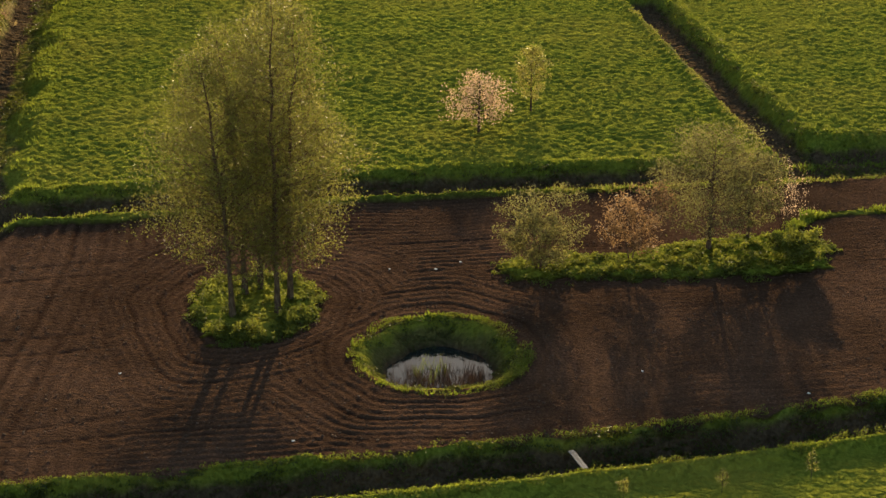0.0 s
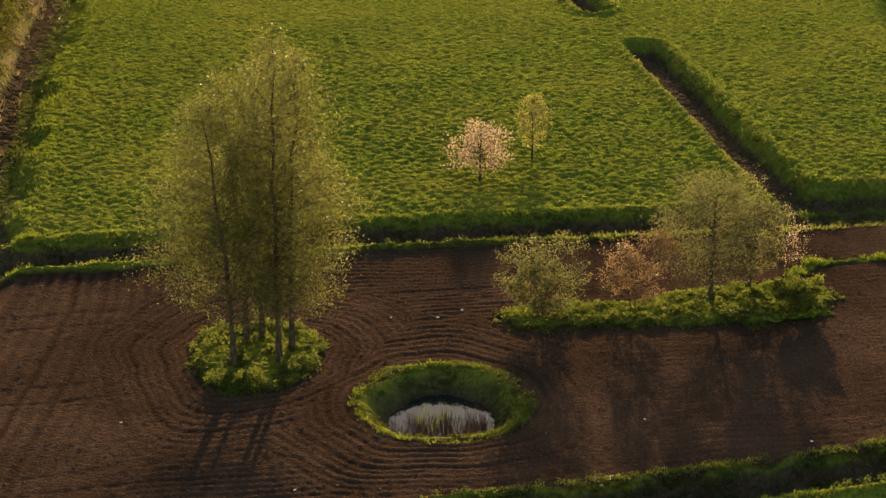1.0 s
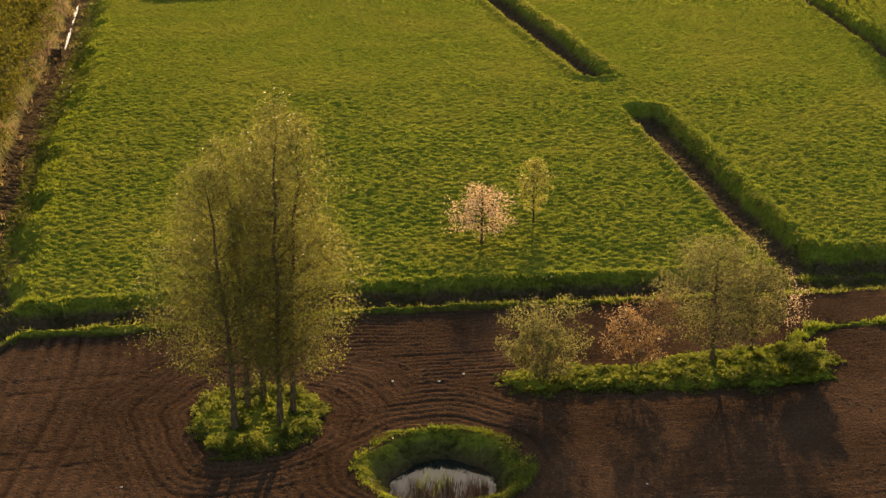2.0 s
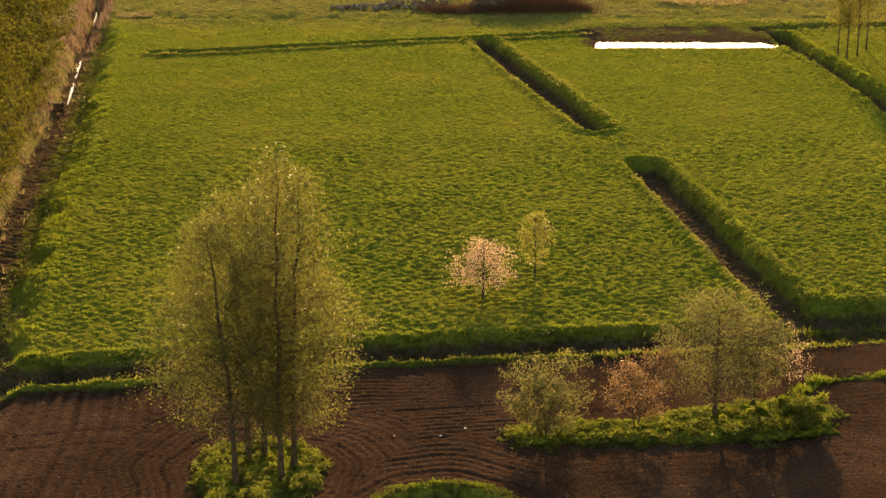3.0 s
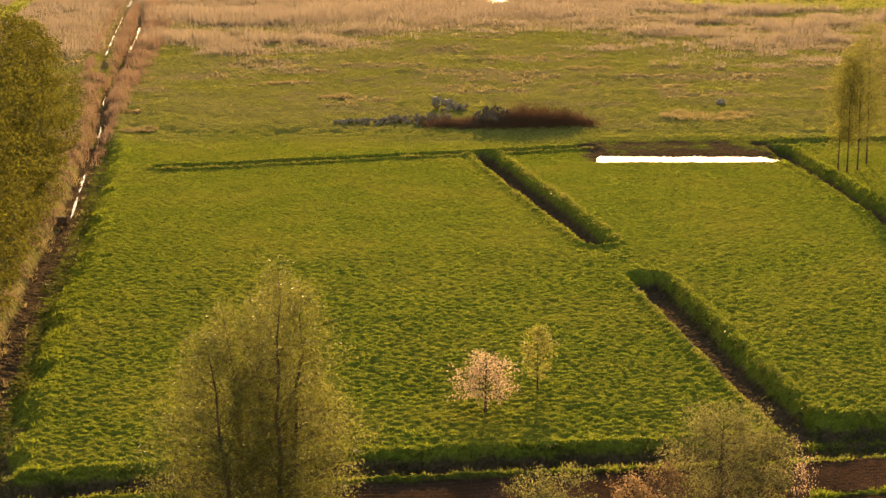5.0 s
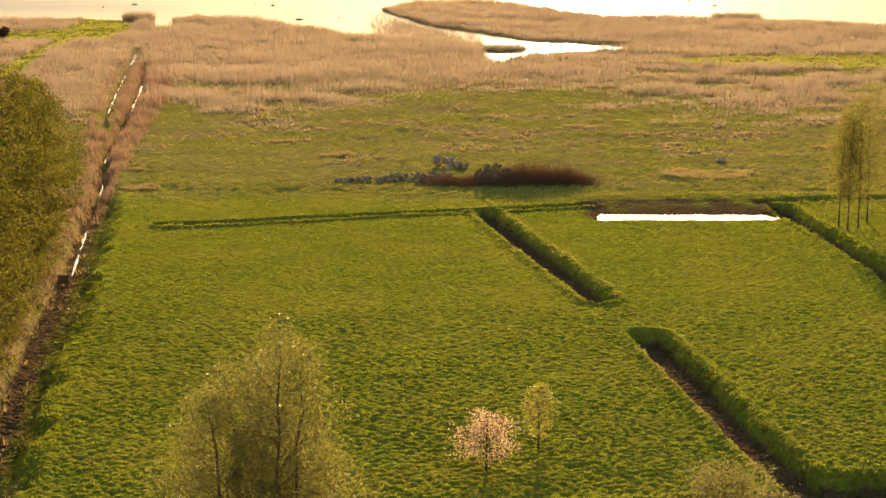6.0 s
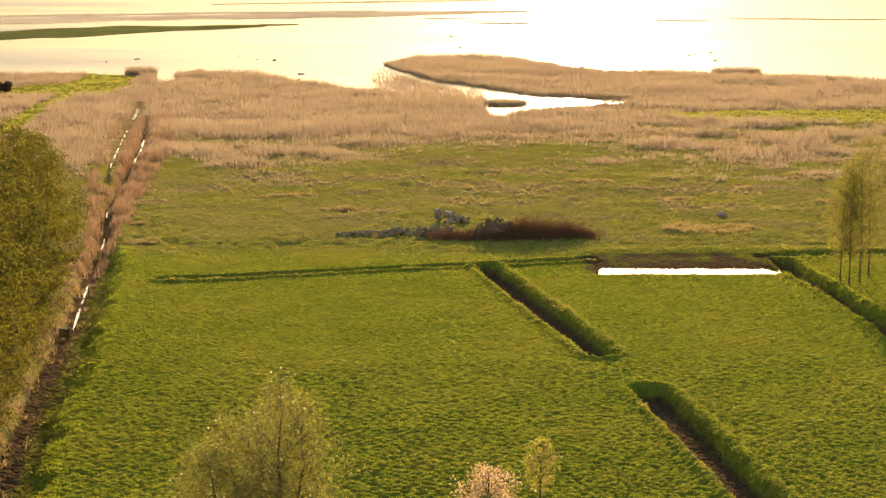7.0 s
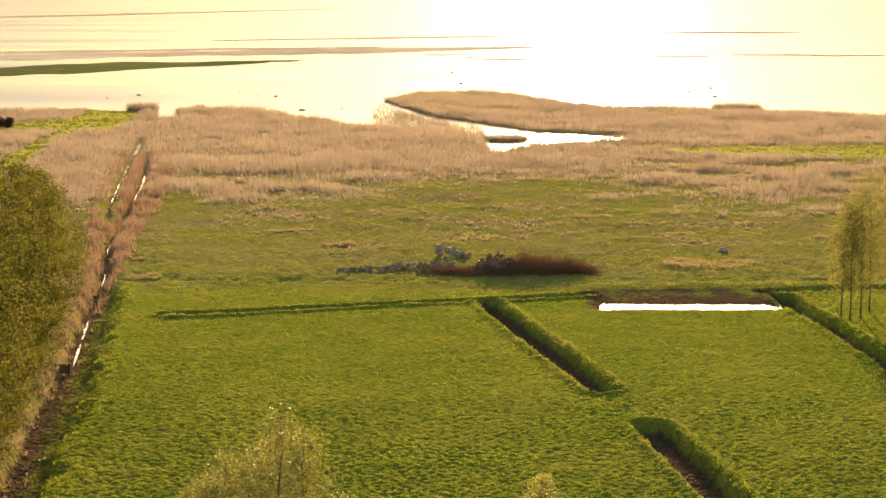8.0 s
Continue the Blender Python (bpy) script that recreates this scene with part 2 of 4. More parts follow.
def grain(x, y, size, seed):
    """Smooth noise from 0 to 1 with lumps of that size in metres."""
    x, y = x / size, y / size
    i, j = np.floor(x), np.floor(y)
    u, v = x - i, y - j
    u, v = u * u * (3 - 2 * u), v * v * (3 - 2 * v)
    a, b = hash01(i, j, seed), hash01(i + 1, j, seed)
    c, d = hash01(i, j + 1, seed), hash01(i + 1, j + 1, seed)
    return (a * (1 - u) + b * u) * (1 - v) + (c * (1 - u) + d * u) * v


def mounds(x, y, size, seed):
    """Rounded tussocks, 0 to 1, with creases between them."""
    x, y = x / size, y / size
    i, j = np.floor(x), np.floor(y)
    best = np.full(np.shape(x), 9.0)
    for a in (-1, 0, 1):
        for b in (-1, 0, 1):
            px_, py_ = i + a + hash01(i + a, j + b, seed), j + b + hash01(i + a, j + b, seed + 7)
            best = np.minimum(best, (x - px_) ** 2 + (y - py_) ** 2)
    return np.clip(1 - best * 1.1, 0, 1)


def ease(a, b, v):
    t = np.clip((v - a) / (b - a), 0, 1)
    return t * t * (3 - 2 * t)


def off_line(x, y, pts):
    """Distance from a line of points."""
    best = np.full(np.shape(x), 1e9)
    for (ax, ay), (bx, by) in zip(pts, pts[1:]):
        dx, dy = bx - ax, by - ay
        t = np.clip(((x - ax) * dx + (y - ay) * dy) / (dx * dx + dy * dy), 0, 1)
        best = np.minimum(best, np.hypot(x - ax - t * dx, y - ay - t * dy))
    return best


def along(x, pts):
    return np.interp(x, [p[0] for p in pts], [p[1] for p in pts])


def oval(x, y, cx, cy, rx, ry):
    a = np.arctan2(y - cy, x - cx)
    return np.hypot((x - cx) / rx, (y - cy) / ry) * (1 + 0.045 * np.sin(3 * a + cx) + 0.03 * np.sin(5 * a + 2.0) + 0.02 * np.sin(9 * a + cy))


NEAR_DITCH = [(-60, 49.5), (-17.7, 59.2), (-4.8, 61.6), (1.8, 62.9), (8.9, 64.5), (16.3, 66.4), (20.0, 67.5), (45, 77)]
MID_DITCH = [(-70, 82), (-24.5, 91.6), (-4.1, 95.4), (7.4, 96.7), (12.3, 97.3), (21, 98.4), (27, 99.8), (60, 107)]
EAST_DITCH = [(24.8, 102.0), (30, 102.6), (60, 109.5)]
DIAG_DITCH = [(16.7, 138.8), (18.6, 125), (20.5, 111.5), (22.2, 101.5), (22.7, 98.8)]
BACK_DITCH = [(4.6, 194.5), (8.1, 178), (12.0, 160.5), (13.9, 152)]
FAR_DITCH = [(-30.9, 187.2), (-24.2, 188.5), (-14.4, 191.2), (-5.7, 194.0), (3.3, 196.2), (8.6, 197.7), (16.6, 200.3)]
RIM_DITCH = [(37, 202), (48, 204), (75, 207)]
RIGHT_DITCH = [(38.9, 199), (39.2, 192.4), (40.6, 183), (41.3, 174.4), (42, 166.6), (43, 150)]
CANAL = [(-27, 88), (-32, 123.7), (-34.6, 146), (-36.6, 167), (-39, 184), (-43.4, 217.5), (-47.7, 242), (-54.4, 302), (-57, 325), (-64, 372)]
RUT = [(-52, 262), (-55.7, 285), (-59.8, 315), (-64.3, 350), (-68, 380), (-71.3, 405)]
PLOUGH_NEAR = [(-70, 48.5), (-17.7, 61.2), (-11, 62.2), (-2.9, 63.8), (5.4, 65.2), (13, 67.0), (20.2, 69.2), (45, 78.5)]
PLOUGH_FAR = [(-70, 79.5), (-24, 88.9), (-16.8, 90.2), (-5, 92.6), (2.4, 93.8), (12.3, 95.2), (20.9, 96.7), (26.8, 98.0), (60, 106)]
SHORE = [(-900, 440), (-150, 486), (-99, 502), (-80, 492), (-73, 514), (-58, 500), (-44.6, 478), (-28, 452), (-21.5, 446), (-20, 544), (-13, 567), (-5, 579), (8, 582), (20, 573), (30, 549), (39, 525), (51, 512), (75, 507), (98, 495), (118, 475), (140, 488), (200, 505), (900, 470)]
BAY_NEAR = [(-22, 446), (-14, 440), (-0.9, 428), (6, 418), (9, 380), (12, 374), (19.6, 391), (32, 401), (41, 405), (46, 415)]
BAY_FAR = [(-22, 556), (-20, 546), (-14, 519), (-3, 479), (13, 450), (20, 432), (29.5, 426), (48, 415)]
CANAL_MOUTH = [(-76.2, 470), (-77.5, 482), (-81, 500), (-87, 545)]
DIKE = [(-94.5, 503), (-92, 462), (-91, 430)]
LAWN = [(-93, 452), (-110, 438), (-140, 430), (-175, 422)]
DIKEPATH = [(-91, 430), (-92.7, 401), (-89.9, 372), (-86, 335)]
ISLAND = (-9.0, 78.6, 3.4, 4.3)
POND = (0.13, 73.5, 4.02, 4.08)
COPSE = [(4.7, 83.2), (10, 83.8), (14.5, 84.9), (18.6, 85.7)]
STRIP = [(18.6, 88.0), (21, 91.0), (26, 92.1), (45, 96)]
LAKE_LEVEL = -0.5
TUFT = 0.56


def copse_edge(x, y):
    return off_line(x, y, COPSE) - (1.7 + 1.0 * ease(8, 16, x) + 0.4 * (grain(x, y, 1.6, 5) - 0.5))


def ploughed(x, y):
    """1 on the ploughed field, 0 elsewhere."""
    w = 0.5 * (grain(x, y, 1.1, 3) - 0.5)
    m = np.minimum(y - along(x, PLOUGH_NEAR) + w, along(x, PLOUGH_FAR) - y + w)
    m = np.minimum(m, (oval(x, y, *ISLAND) - 0.93) * 3.5 + 1.6 * w + 0.7 * (grain(x, y, 0.45, 4) - 0.5))
    m = np.minimum(m, (oval(x, y, *POND) - 1) * 4.2 + 0.15 + w * 0.6)
    m = np.minimum(m, copse_edge(x, y) + 0.25 + 1.4 * w + 0.6 * (grain(x, y, 0.45, 6) - 0.5))
    m = np.minimum(m, off_line(x, y, STRIP) - 0.35 + 0.5 * w)
    return ease(-0.12, 0.12, m)


def sunk(x, y):
    """Depth of ditches, pond and basins below the fields."""
    d = np.zeros(np.shape(x))
    wob = 0.30 * (grain(x, y, 2.3, 11) - 0.5) + 0.5 * (grain(x, y, 5.5, 12) - 0.5) * ease(95, 100, y)
    for pts, half, deep in ((NEAR_DITCH, 1.75, 1.15), (MID_DITCH, 2.05, 1.35), (EAST_DITCH, 3.3, 1.3), (DIAG_DITCH, 1.8, 1.15), (BACK_DITCH, 1.65, 1.1), (FAR_DITCH, 0.95, 0.85), (RIM_DITCH, 1.1, 0.8), (RIGHT_DITCH, 1.5, 1.1), (CANAL, 1.6, 1.1), (RUT, 0.8, 0.62)):
        d = np.maximum(d, deep * ease(half, half * 0.38, off_line(x, y, pts) + wob))
    right = x > np.interp(y, [p[1] for p in CANAL], [p[0] for p in CANAL])
    d = np.maximum(d, 1.15 * ease(4.1, 1.7, off_line(x, y, CANAL) + 2.5 * wob) * right * ease(215, 195, y))
    d = d * (1 - 0.85 * ease(340, 372, y) * (x < -50) * (x > -66)) * (1 - 0.8 * ease(395, 410, y))
    d = np.maximum(d, 1.5 * ease(1.0, 0.42, oval(x, y, *POND) + 0.10 * wob))
    d = np.maximum(d, 0.62 * ease(16.4, 17.8, x + wob) * ease(39.4, 37.4, x + wob) * ease(190.9, 192.0, y + 0.8 * wob) * ease(200.8, 190.5, y + 1.5 * wob))
    return d


def bare_edge(x, y):
    """The crumbling bare lip on the west side of the diagonal ditch."""
    cx = np.interp(y, [p[1] for p in DIAG_DITCH[::-1]], [p[0] for p in DIAG_DITCH[::-1]])
    side = (x < cx) * (y > 98) * (y < 135)
    d = off_line(x, y, DIAG_DITCH) + 0.3 * (grain(x, y, 1.5, 63) - 0.5)
    return side * ease(1.35, 1.55, d) * ease(1.95, 1.75, d)


def basin_bank(x, y):
    """The bare brown slope round the dug basin."""
    return ease(191.0, 192.0, y) * ease(204.4, 203.4, y + grain(x, y, 1.5, 62)) * ease(14.8, 17.0, x + 1.5 * grain(x, y, 2.0, 65)) * ease(40.2, 38.6, x + 1.5 * grain(x, y, 2.0, 66))


def seabed(x, y):
    s = along(x, SHORE) + 7 * (grain(x, y, 14, 21) - 0.5)
    d = 1.6 * ease(-4, 8, y - s)
    w = 5 * (grain(x, y, 6, 22) - 0.5)
    inside = np.minimum(y - along(x, BAY_NEAR), along(x, BAY_FAR) - y) + w
    reef = oval(x, y, 13.5, 407, 5.5, 5)
    d = np.maximum(d, 1.3 * ease(-2, 3, inside) * (x > -22) * ease(49, 46, x + w) * ease(0.8, 1.1, reef))
    return np.maximum(d, 1.3 * ease(3.6, 2.2, off_line(x, y, CANAL_MOUTH)) * ease(468, 476, y))


def furrows(x, y):
    """Harrow lines that bend round the tree island and the pond, and wheel ruts."""
    a = (oval(x, y, *ISLAND) - 1) * 3.9
    b = (oval(x, y, *POND) - 1) * 4.2
    c = y - 0.17 * x - 65
    w = 0.9 * (grain(x, y, 6, 31) - 0.5) + 0.10 * (grain(x, y, 1.2, 35) - 0.5)
    s = np.where(a < b, a, b) + w
    wind = ease(7.5, 4.0, np.minimum(a, b))
    west = ease(-12.5, -15.5, x) * (1 - wind)
    h = wind * np.sin(s * 2 * np.pi / 0.52) + west * np.sin((x + w) * 2 * np.pi / 0.78) + (1 - wind - west) * np.sin((c + w) * 2 * np.pi / 0.52)
    rut = np.zeros(np.shape(x))
    for at in (1.3, 3.1, 4.9):
        rut = np.maximum(rut, np.exp(-(((s - at) / 0.17) ** 2)) * wind)
    for at in (2.6, 4.3, 11.5, 13.2, 20.4, 22.1):
        rut = np.maximum(rut, np.exp(-(((c + w - at) / 0.17) ** 2)) * (1 - wind))
    for at in (-24.2, -22.5, -19.6, -17.9):
        rut = np.maximum(rut, np.exp(-(((x + w - at) / 0.17) ** 2)) * west)
    return 0.028 * (1 - 0.6 * ease(2.0, 6.0, x)) * h * (0.35 + 0.8 * grain(x, y, 5.0, 32)) * (0.75 + 0.4 * grain(x, y, 0.9, 33)) - 0.036 * (1 - 0.5 * ease(2.0, 6.0, x)) * rut * (0.4 + 0.8 * grain(x, y, 6.0, 34))


def tussock(x, y):
    return mounds(x, y * 1.25, TUFT, 41)


def lie(x, y):
    """Height of the ground."""
    x, y = np.asarray(x, float), np.asarray(y, float)
    p = ploughed(x, y)
    land = ease(215, 200, y)
    tuft = (0.20 * tussock(x, y) + 0.08 * mounds(x, y * 1.2, 0.36, 42) + 0.05 * grain(x, y, 0.22, 40) + 0.10 * grain(x, y, 1.7, 49) - 0.19) * (0.22 + 0.78 * ease(62, 90, y)) * (0.8 + 0.4 * grain(x, y, 9.0, 39)) * (1 - 0.3 * ease(112, 165, y))
    rough = 0.32 * (grain(x, y, 7.0, 50) - 0.5) + 0.34 * mounds(x, y, 2.6, 43) * (0.4 + grain(x, y, 5.0, 55)) + 0.34 * mounds(x, y, 1.25, 44) - 0.36
    bed = np.minimum(ease(0.4, 1.6, off_line(x, y, RUT)), ease(0.8, 2.2, off_line(x, y, CANAL)))
    z = (1 - p) * (land * tuft + (1 - land) * rough * bed)
    z = z + p * (furrows(x, y) + 0.038 * (grain(x, y, 0.27, 45) - 0.5) + 0.028 * (grain(x, y, 0.55, 46) - 0.5))
    z = z + 0.25 * (grain(x, y, 17, 47) - 0.5) * ease(55, 100, y)
    # raised ditch edges
    for pts, at, high in ((NEAR_DITCH, 2.1, 0.38), (MID_DITCH, 2.4, 0.22), (DIAG_DITCH, 2.1, 0.24), (BACK_DITCH, 2.0, 0.26), (FAR_DITCH, 1.4, 0.22), (RIGHT_DITCH, 1.8, 0.2), (CANAL, 2.4, 0.2)):
        z = z + high * np.exp(-(((off_line(x, y, pts) - at) / 0.45) ** 2)) * (1 - p)
    z = z + 0.25 * ease(1.0, 0.6, oval(x, y, *ISLAND)) + 0.2 * ease(0.0, -1.2, copse_edge(x, y))
    far_lump = 1.1 * np.exp(-((y - 205.5) / 2.6) ** 2) * ease(14, 20, x) * 0.35
    return z + far_lump - sunk(x, y) - seabed(x, y)


def stand(x, y):
    """Height of the ground under one place."""
    return float(lie(np.array([float(x)]), np.array([float(y)]))[0])


def link_mesh(name, verts, faces, material, parent=None, label="", tone=None, smooth=False):
    """A mesh object from arrays of points and of faces with one number of corners."""
    me = bpy.data.meshes.new(name)
    verts, faces = np.asarray(verts, np.float32), np.asarray(faces, np.int32)
    n, k = faces.shape
    me.vertices.add(len(verts))
    me.vertices.foreach_set("co", verts.ravel())
    me.loops.add(n * k)
    me.loops.foreach_set("vertex_index", faces.ravel())
    me.polygons.add(n)
    me.polygons.foreach_set("loop_start", np.arange(n, dtype=np.int32) * k)
    if smooth:
        me.polygons.foreach_set("use_smooth", np.ones(n, bool))
    me.update(calc_edges=True)
    if tone is not None:
        at = me.attributes.new("tone", "FLOAT", "POINT")
        at.data.foreach_set("value", np.asarray(tone, np.float32))
    me.materials.append(material)
    ob = new(name, me)
    if parent:
        ob.parent = parent
    if label:
        tagged(ob, label)
    return ob


def part(name, bm, material, parent, label=""):
    me = bpy.data.meshes.new(name)
    bm.to_mesh(me)
    bm.free()
    me.materials.append(material)
    ob = new(name, me)
    ob.parent = parent
    if label:
        tagged(ob, label)
    return ob


def mud_and_shade(x, y):
    """How far the mud colour shows, 0 to 1: in the ditches, on the basin's slope, and spread over the near ditch slopes
    and the pond's grassy bank to darken them as shade.
    """
    m = sunk(x, y) + 0.3 * (grain(x, y, 0.8, 61) - 0.5) + (0.62 + 0.5 * grain(x, y, 2.5, 64)) * basin_bank(x, y)
    m = m + 0.42 * (y < 101) + 0.5 * ease(1.0, 0.7, off_line(x, y, FAR_DITCH)) + 0.25 * ease(1.5, 1.0, off_line(x, y, BACK_DITCH))
    m = m - 0.35 * (y > 206) - 0.4 * ease(0.6, 1.2, off_line(x, y, CANAL)) * (x < -24) * (y > 95) * (y < 207) - bare_edge(x, y)
    bank = oval(x, y, *POND)
    return ease(0.6, 1.0, m) * (1 - 0.36 * ease(1.1, 1.0, bank) * ease(0.62, 0.72, bank))


def build_ground():
    rows = [-400, -250, -120, -40, 10, 40, 50, 54]
    y = 56.0
    while y < 640:
        rows.append(y)
        y += (y / 60) * (0.078 if y < 150 else 0.11 if y < 212 else 0.30)
    rows += [700, 800, 1000, 1400, 2200, 3400, 4900]
    ys = np.array(rows)
    u = np.linspace(-1, 1, 471)
    steps = np.array([5, 14, 30, 70, 160, 400, 1000, 2600.0])
    reach = 0.266 * np.clip(ys, 56, 640) + 3
    xs = np.concatenate([-(reach[:, None] + steps[::-1][None]), u[None] * reach[:, None], reach[:, None] + steps[None]], 1)
    yy = np.repeat(ys[:, None], xs.shape[1], 1)
    z = lie(xs, yy)
    nr, nc = xs.shape
    idx = np.arange(nr * nc).reshape(nr, nc)
    quads = np.stack([idx[:-1, :-1], idx[:-1, 1:], idx[1:, 1:], idx[1:, :-1]], -1).reshape(-1, 4)
    ob = link_mesh("ground", np.stack([xs, yy, z], -1).reshape(-1, 3), quads, GROUND, smooth=True)
    x, y = xs.ravel(), yy.ravel()
    for key, v in (("plough", ploughed(x, y)), ("crest", np.clip(0.55 + 12.0 * furrows(x, y), 0, 1)), ("pasture", ease(200, 214, y) * (0.55 + 0.45 * grain(x, y, 9, 54))), ("dry", dryness(x, y)), ("mud", mud_and_shade(x, y))):
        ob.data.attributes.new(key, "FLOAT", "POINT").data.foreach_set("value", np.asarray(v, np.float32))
    tagged(ob, "green meadows, dark ploughed field and rough pasture cut by ditches", "ground", kind="structure")
    return ob


def green_land(x, y):
    """The mown dike, its lawn and the grassy path."""
    w = 2.5 * (grain(x, y, 5, 78) - 0.5)
    return np.maximum.reduce([ease(9.5, 7, off_line(x, y, DIKE) + w), ease(13, 10.5, off_line(x, y, LAWN) + w), ease(3.0, 1.8, off_line(x, y, DIKEPATH) + 0.4 * w)])


def reed_cover(x, y):
    """How thickly dry reed stands, 0 to 1."""
    edge = np.interp(x, [-200, -60, -48, -35, -21, -9, 6, 21, 34, 43, 58, 90, 140], [270, 276, 279, 278, 283, 306, 315, 306, 286, 259, 259, 264, 275])
    n = grain(x, y, 24, 71) * 0.55 + grain(x, y * 1.6, 9, 72) * 0.45
    c = ease(-14, 24, y - edge + 70 * (n - 0.5))
    mosaic = 1 - 0.85 * ease(0.46, 0.58, grain(x, y * 2.0, 15, 74) * 0.6 + grain(x, y * 1.5, 5, 75) * 0.4) * ease(25, 48, x) * ease(405, 385, y)
    glade = 1 - 0.7 * ease(0.56, 0.68, grain(x, y * 2.2, 13, 76)) * ease(345, 320, y)
    lawn = ease(1.0, 0.7, oval(x, y, 78, 374, 34, 14))
    return c * mosaic * glade * (1 - np.maximum(green_land(x, y), lawn))


def dryness(x, y):
    patch = ease(0.48, 0.70, grain(x, y * 1.7, 11, 51) * 0.6 + grain(x, y * 1.3, 3.5, 52) * 0.4) * ease(205, 240, y) * 0.75 * (1 - green_land(x, y))
    straw = (0.05 + 0.40 * grain(x, y, 6, 53)) * (1 - green_land(x, y))
    row = ease(0.0, -1.0, x - np.interp(y, [p[1] for p in CANAL], [p[0] for p in CANAL])) * (y > 88) * (y < 215) * (0.45 + 0.4 * grain(x, y, 1.5, 69))
    return np.clip(np.maximum.reduce([reed_cover(x, y), patch, straw]) * ease(198, 212, y) + 0.6 * bare_edge(x, y) + row, 0, 1)


ground = build_ground()


def sheet(name, ring_x, ring_y, z, material):
    verts = [(x, y, z) for x, y in zip(ring_x, ring_y)]
    me = bpy.data.meshes.new(name)
    me.from_pydata(verts, [], [list(range(len(verts)))])
    me.materials.append(material)
    return new(name, me)


def ribbon(name, pts, half, z, material):
    v, f = [], []
    for k, (x, y) in enumerate(pts):
        ax, ay = pts[max(k - 1, 0)]
        bx, by = pts[min(k + 1, len(pts) - 1)]
        n = math.hypot(bx - ax, by - ay)
        w = half * (0.25 + 0.75 * math.sin(math.pi * k / (len(pts) - 1))) * (0.65 + 0.7 * float(grain(np.array([x * 9.0]), np.array([y]), 1.7, 66)[0]))
        px_, py_ = (by - ay) / n * w, -(bx - ax) / n * w
        v += [(x - px_, y - py_, z), (x + px_, y + py_, z)]
        if k:
            f.append((2 * k - 2, 2 * k - 1, 2 * k + 1, 2 * k))
    return link_mesh(name, v, f, material)


lake = sheet("water", [-4800, 4800, 4800, -4800], [372, 372, 4950, 4950], LAKE_LEVEL, LAKE)
tagged(lake, "wide shallow lake glittering in low evening sun", "lake", kind="structure")
ang = np.linspace(0, 2 * np.pi, 49)[:-1]
tagged(sheet("pond_water", POND[0] + 3.1 * np.cos(ang), POND[1] + 3.2 * np.sin(ang), -1.0, STILL), "still grey pond water mirroring the sky", "pond", kind="structure")
tagged(sheet("basin_water", [16.3, 37.7, 37.7, 16.3], [189.8, 189.8, 199.0, 199.0], -0.25, STILL), "bright still water in a dug basin", "water", kind="structure")
def reach_of(pts, y0, y1, n=9):
    """The stretch of a line from y0 to y1."""
    return [(float(np.interp(v, [p[1] for p in pts], [p[0] for p in pts])), float(v)) for v in np.linspace(y0, y1, n)]


for y0, y1, half, level in ((166.5, 177, 0.13, -0.97), (178, 189, 0.16, -0.97), (211, 221, 0.062, -0.98), (238, 246, 0.055, -0.98), (297, 309, 0.22, -0.97), (310, 322, 0.20, -0.97), (322, 336, 0.26, -0.97)):
    tagged(ribbon("canal_water", reach_of(CANAL, y0, y1, 11), half, level, STILL), "narrow broken strip of water in the drainage canal", "water", kind="structure")
for y0, y1 in ((289, 297), (299, 309), (311, 319), (322, 335), (337, 343), (346, 354), (360, 364), (384, 398)):
    tagged(ribbon("rut_water", reach_of(RUT, y0, y1, 7), 0.07, -0.50, STILL), "thin broken line of water in a track rut", "water", kind="structure")


# ---- grasses ----


def blades(name, x, y, high, wide, count, material, label, spread=0.5, fat=0.25, kind="stuff", category="grass", base=None, droop=0.35, even=1.0):
    """Tufts of pointed blades at the places x, y."""
    n = len(x)
    z = lie(x, y) if base is None else np.full(n, base)
    hi, wi = np.broadcast_to(high, n), np.broadcast_to(wide, n)
    verts, tones = [], []
    tuft_tone = rng.random(n)
    for k in range(count):
        a = rng.random(n) * 2 * np.pi
        r = wi * 0.5 * np.sqrt(rng.random(n))
        bx, by = x + r * np.cos(a), y + r * np.sin(a)
        f = rng.random(n) * 2 * np.pi
        w = wi * fat * (0.6 + 0.8 * rng.random(n))
        h = hi * (0.55 + 0.7 * rng.random(n))
        lx, ly = np.cos(a) * h * spread + rng.normal(0, droop, n) * h * 0.5, np.sin(a) * h * spread + rng.normal(0, droop, n) * h * 0.5
        p = np.stack([bx - np.cos(f) * w, by - np.sin(f) * w, z - 0.03], -1)
        q = np.stack([bx + np.cos(f) * w, by + np.sin(f) * w, z - 0.03], -1)
        t = np.stack([bx + lx, by + ly, z + h], -1)
        verts.append(np.stack([p, q, t], 1))
        tones.append(np.repeat((0.5 + even * (0.3 * tuft_tone + 0.2 * rng.random(n) - 0.25))[:, None], 3, 1))
    v = np.concatenate(verts).reshape(-1, 3)
    ob = link_mesh(name, v, np.arange(len(v)).reshape(-1, 3), material, tone=np.concatenate(tones).ravel())
    return tagged(ob, label, category, kind=kind)


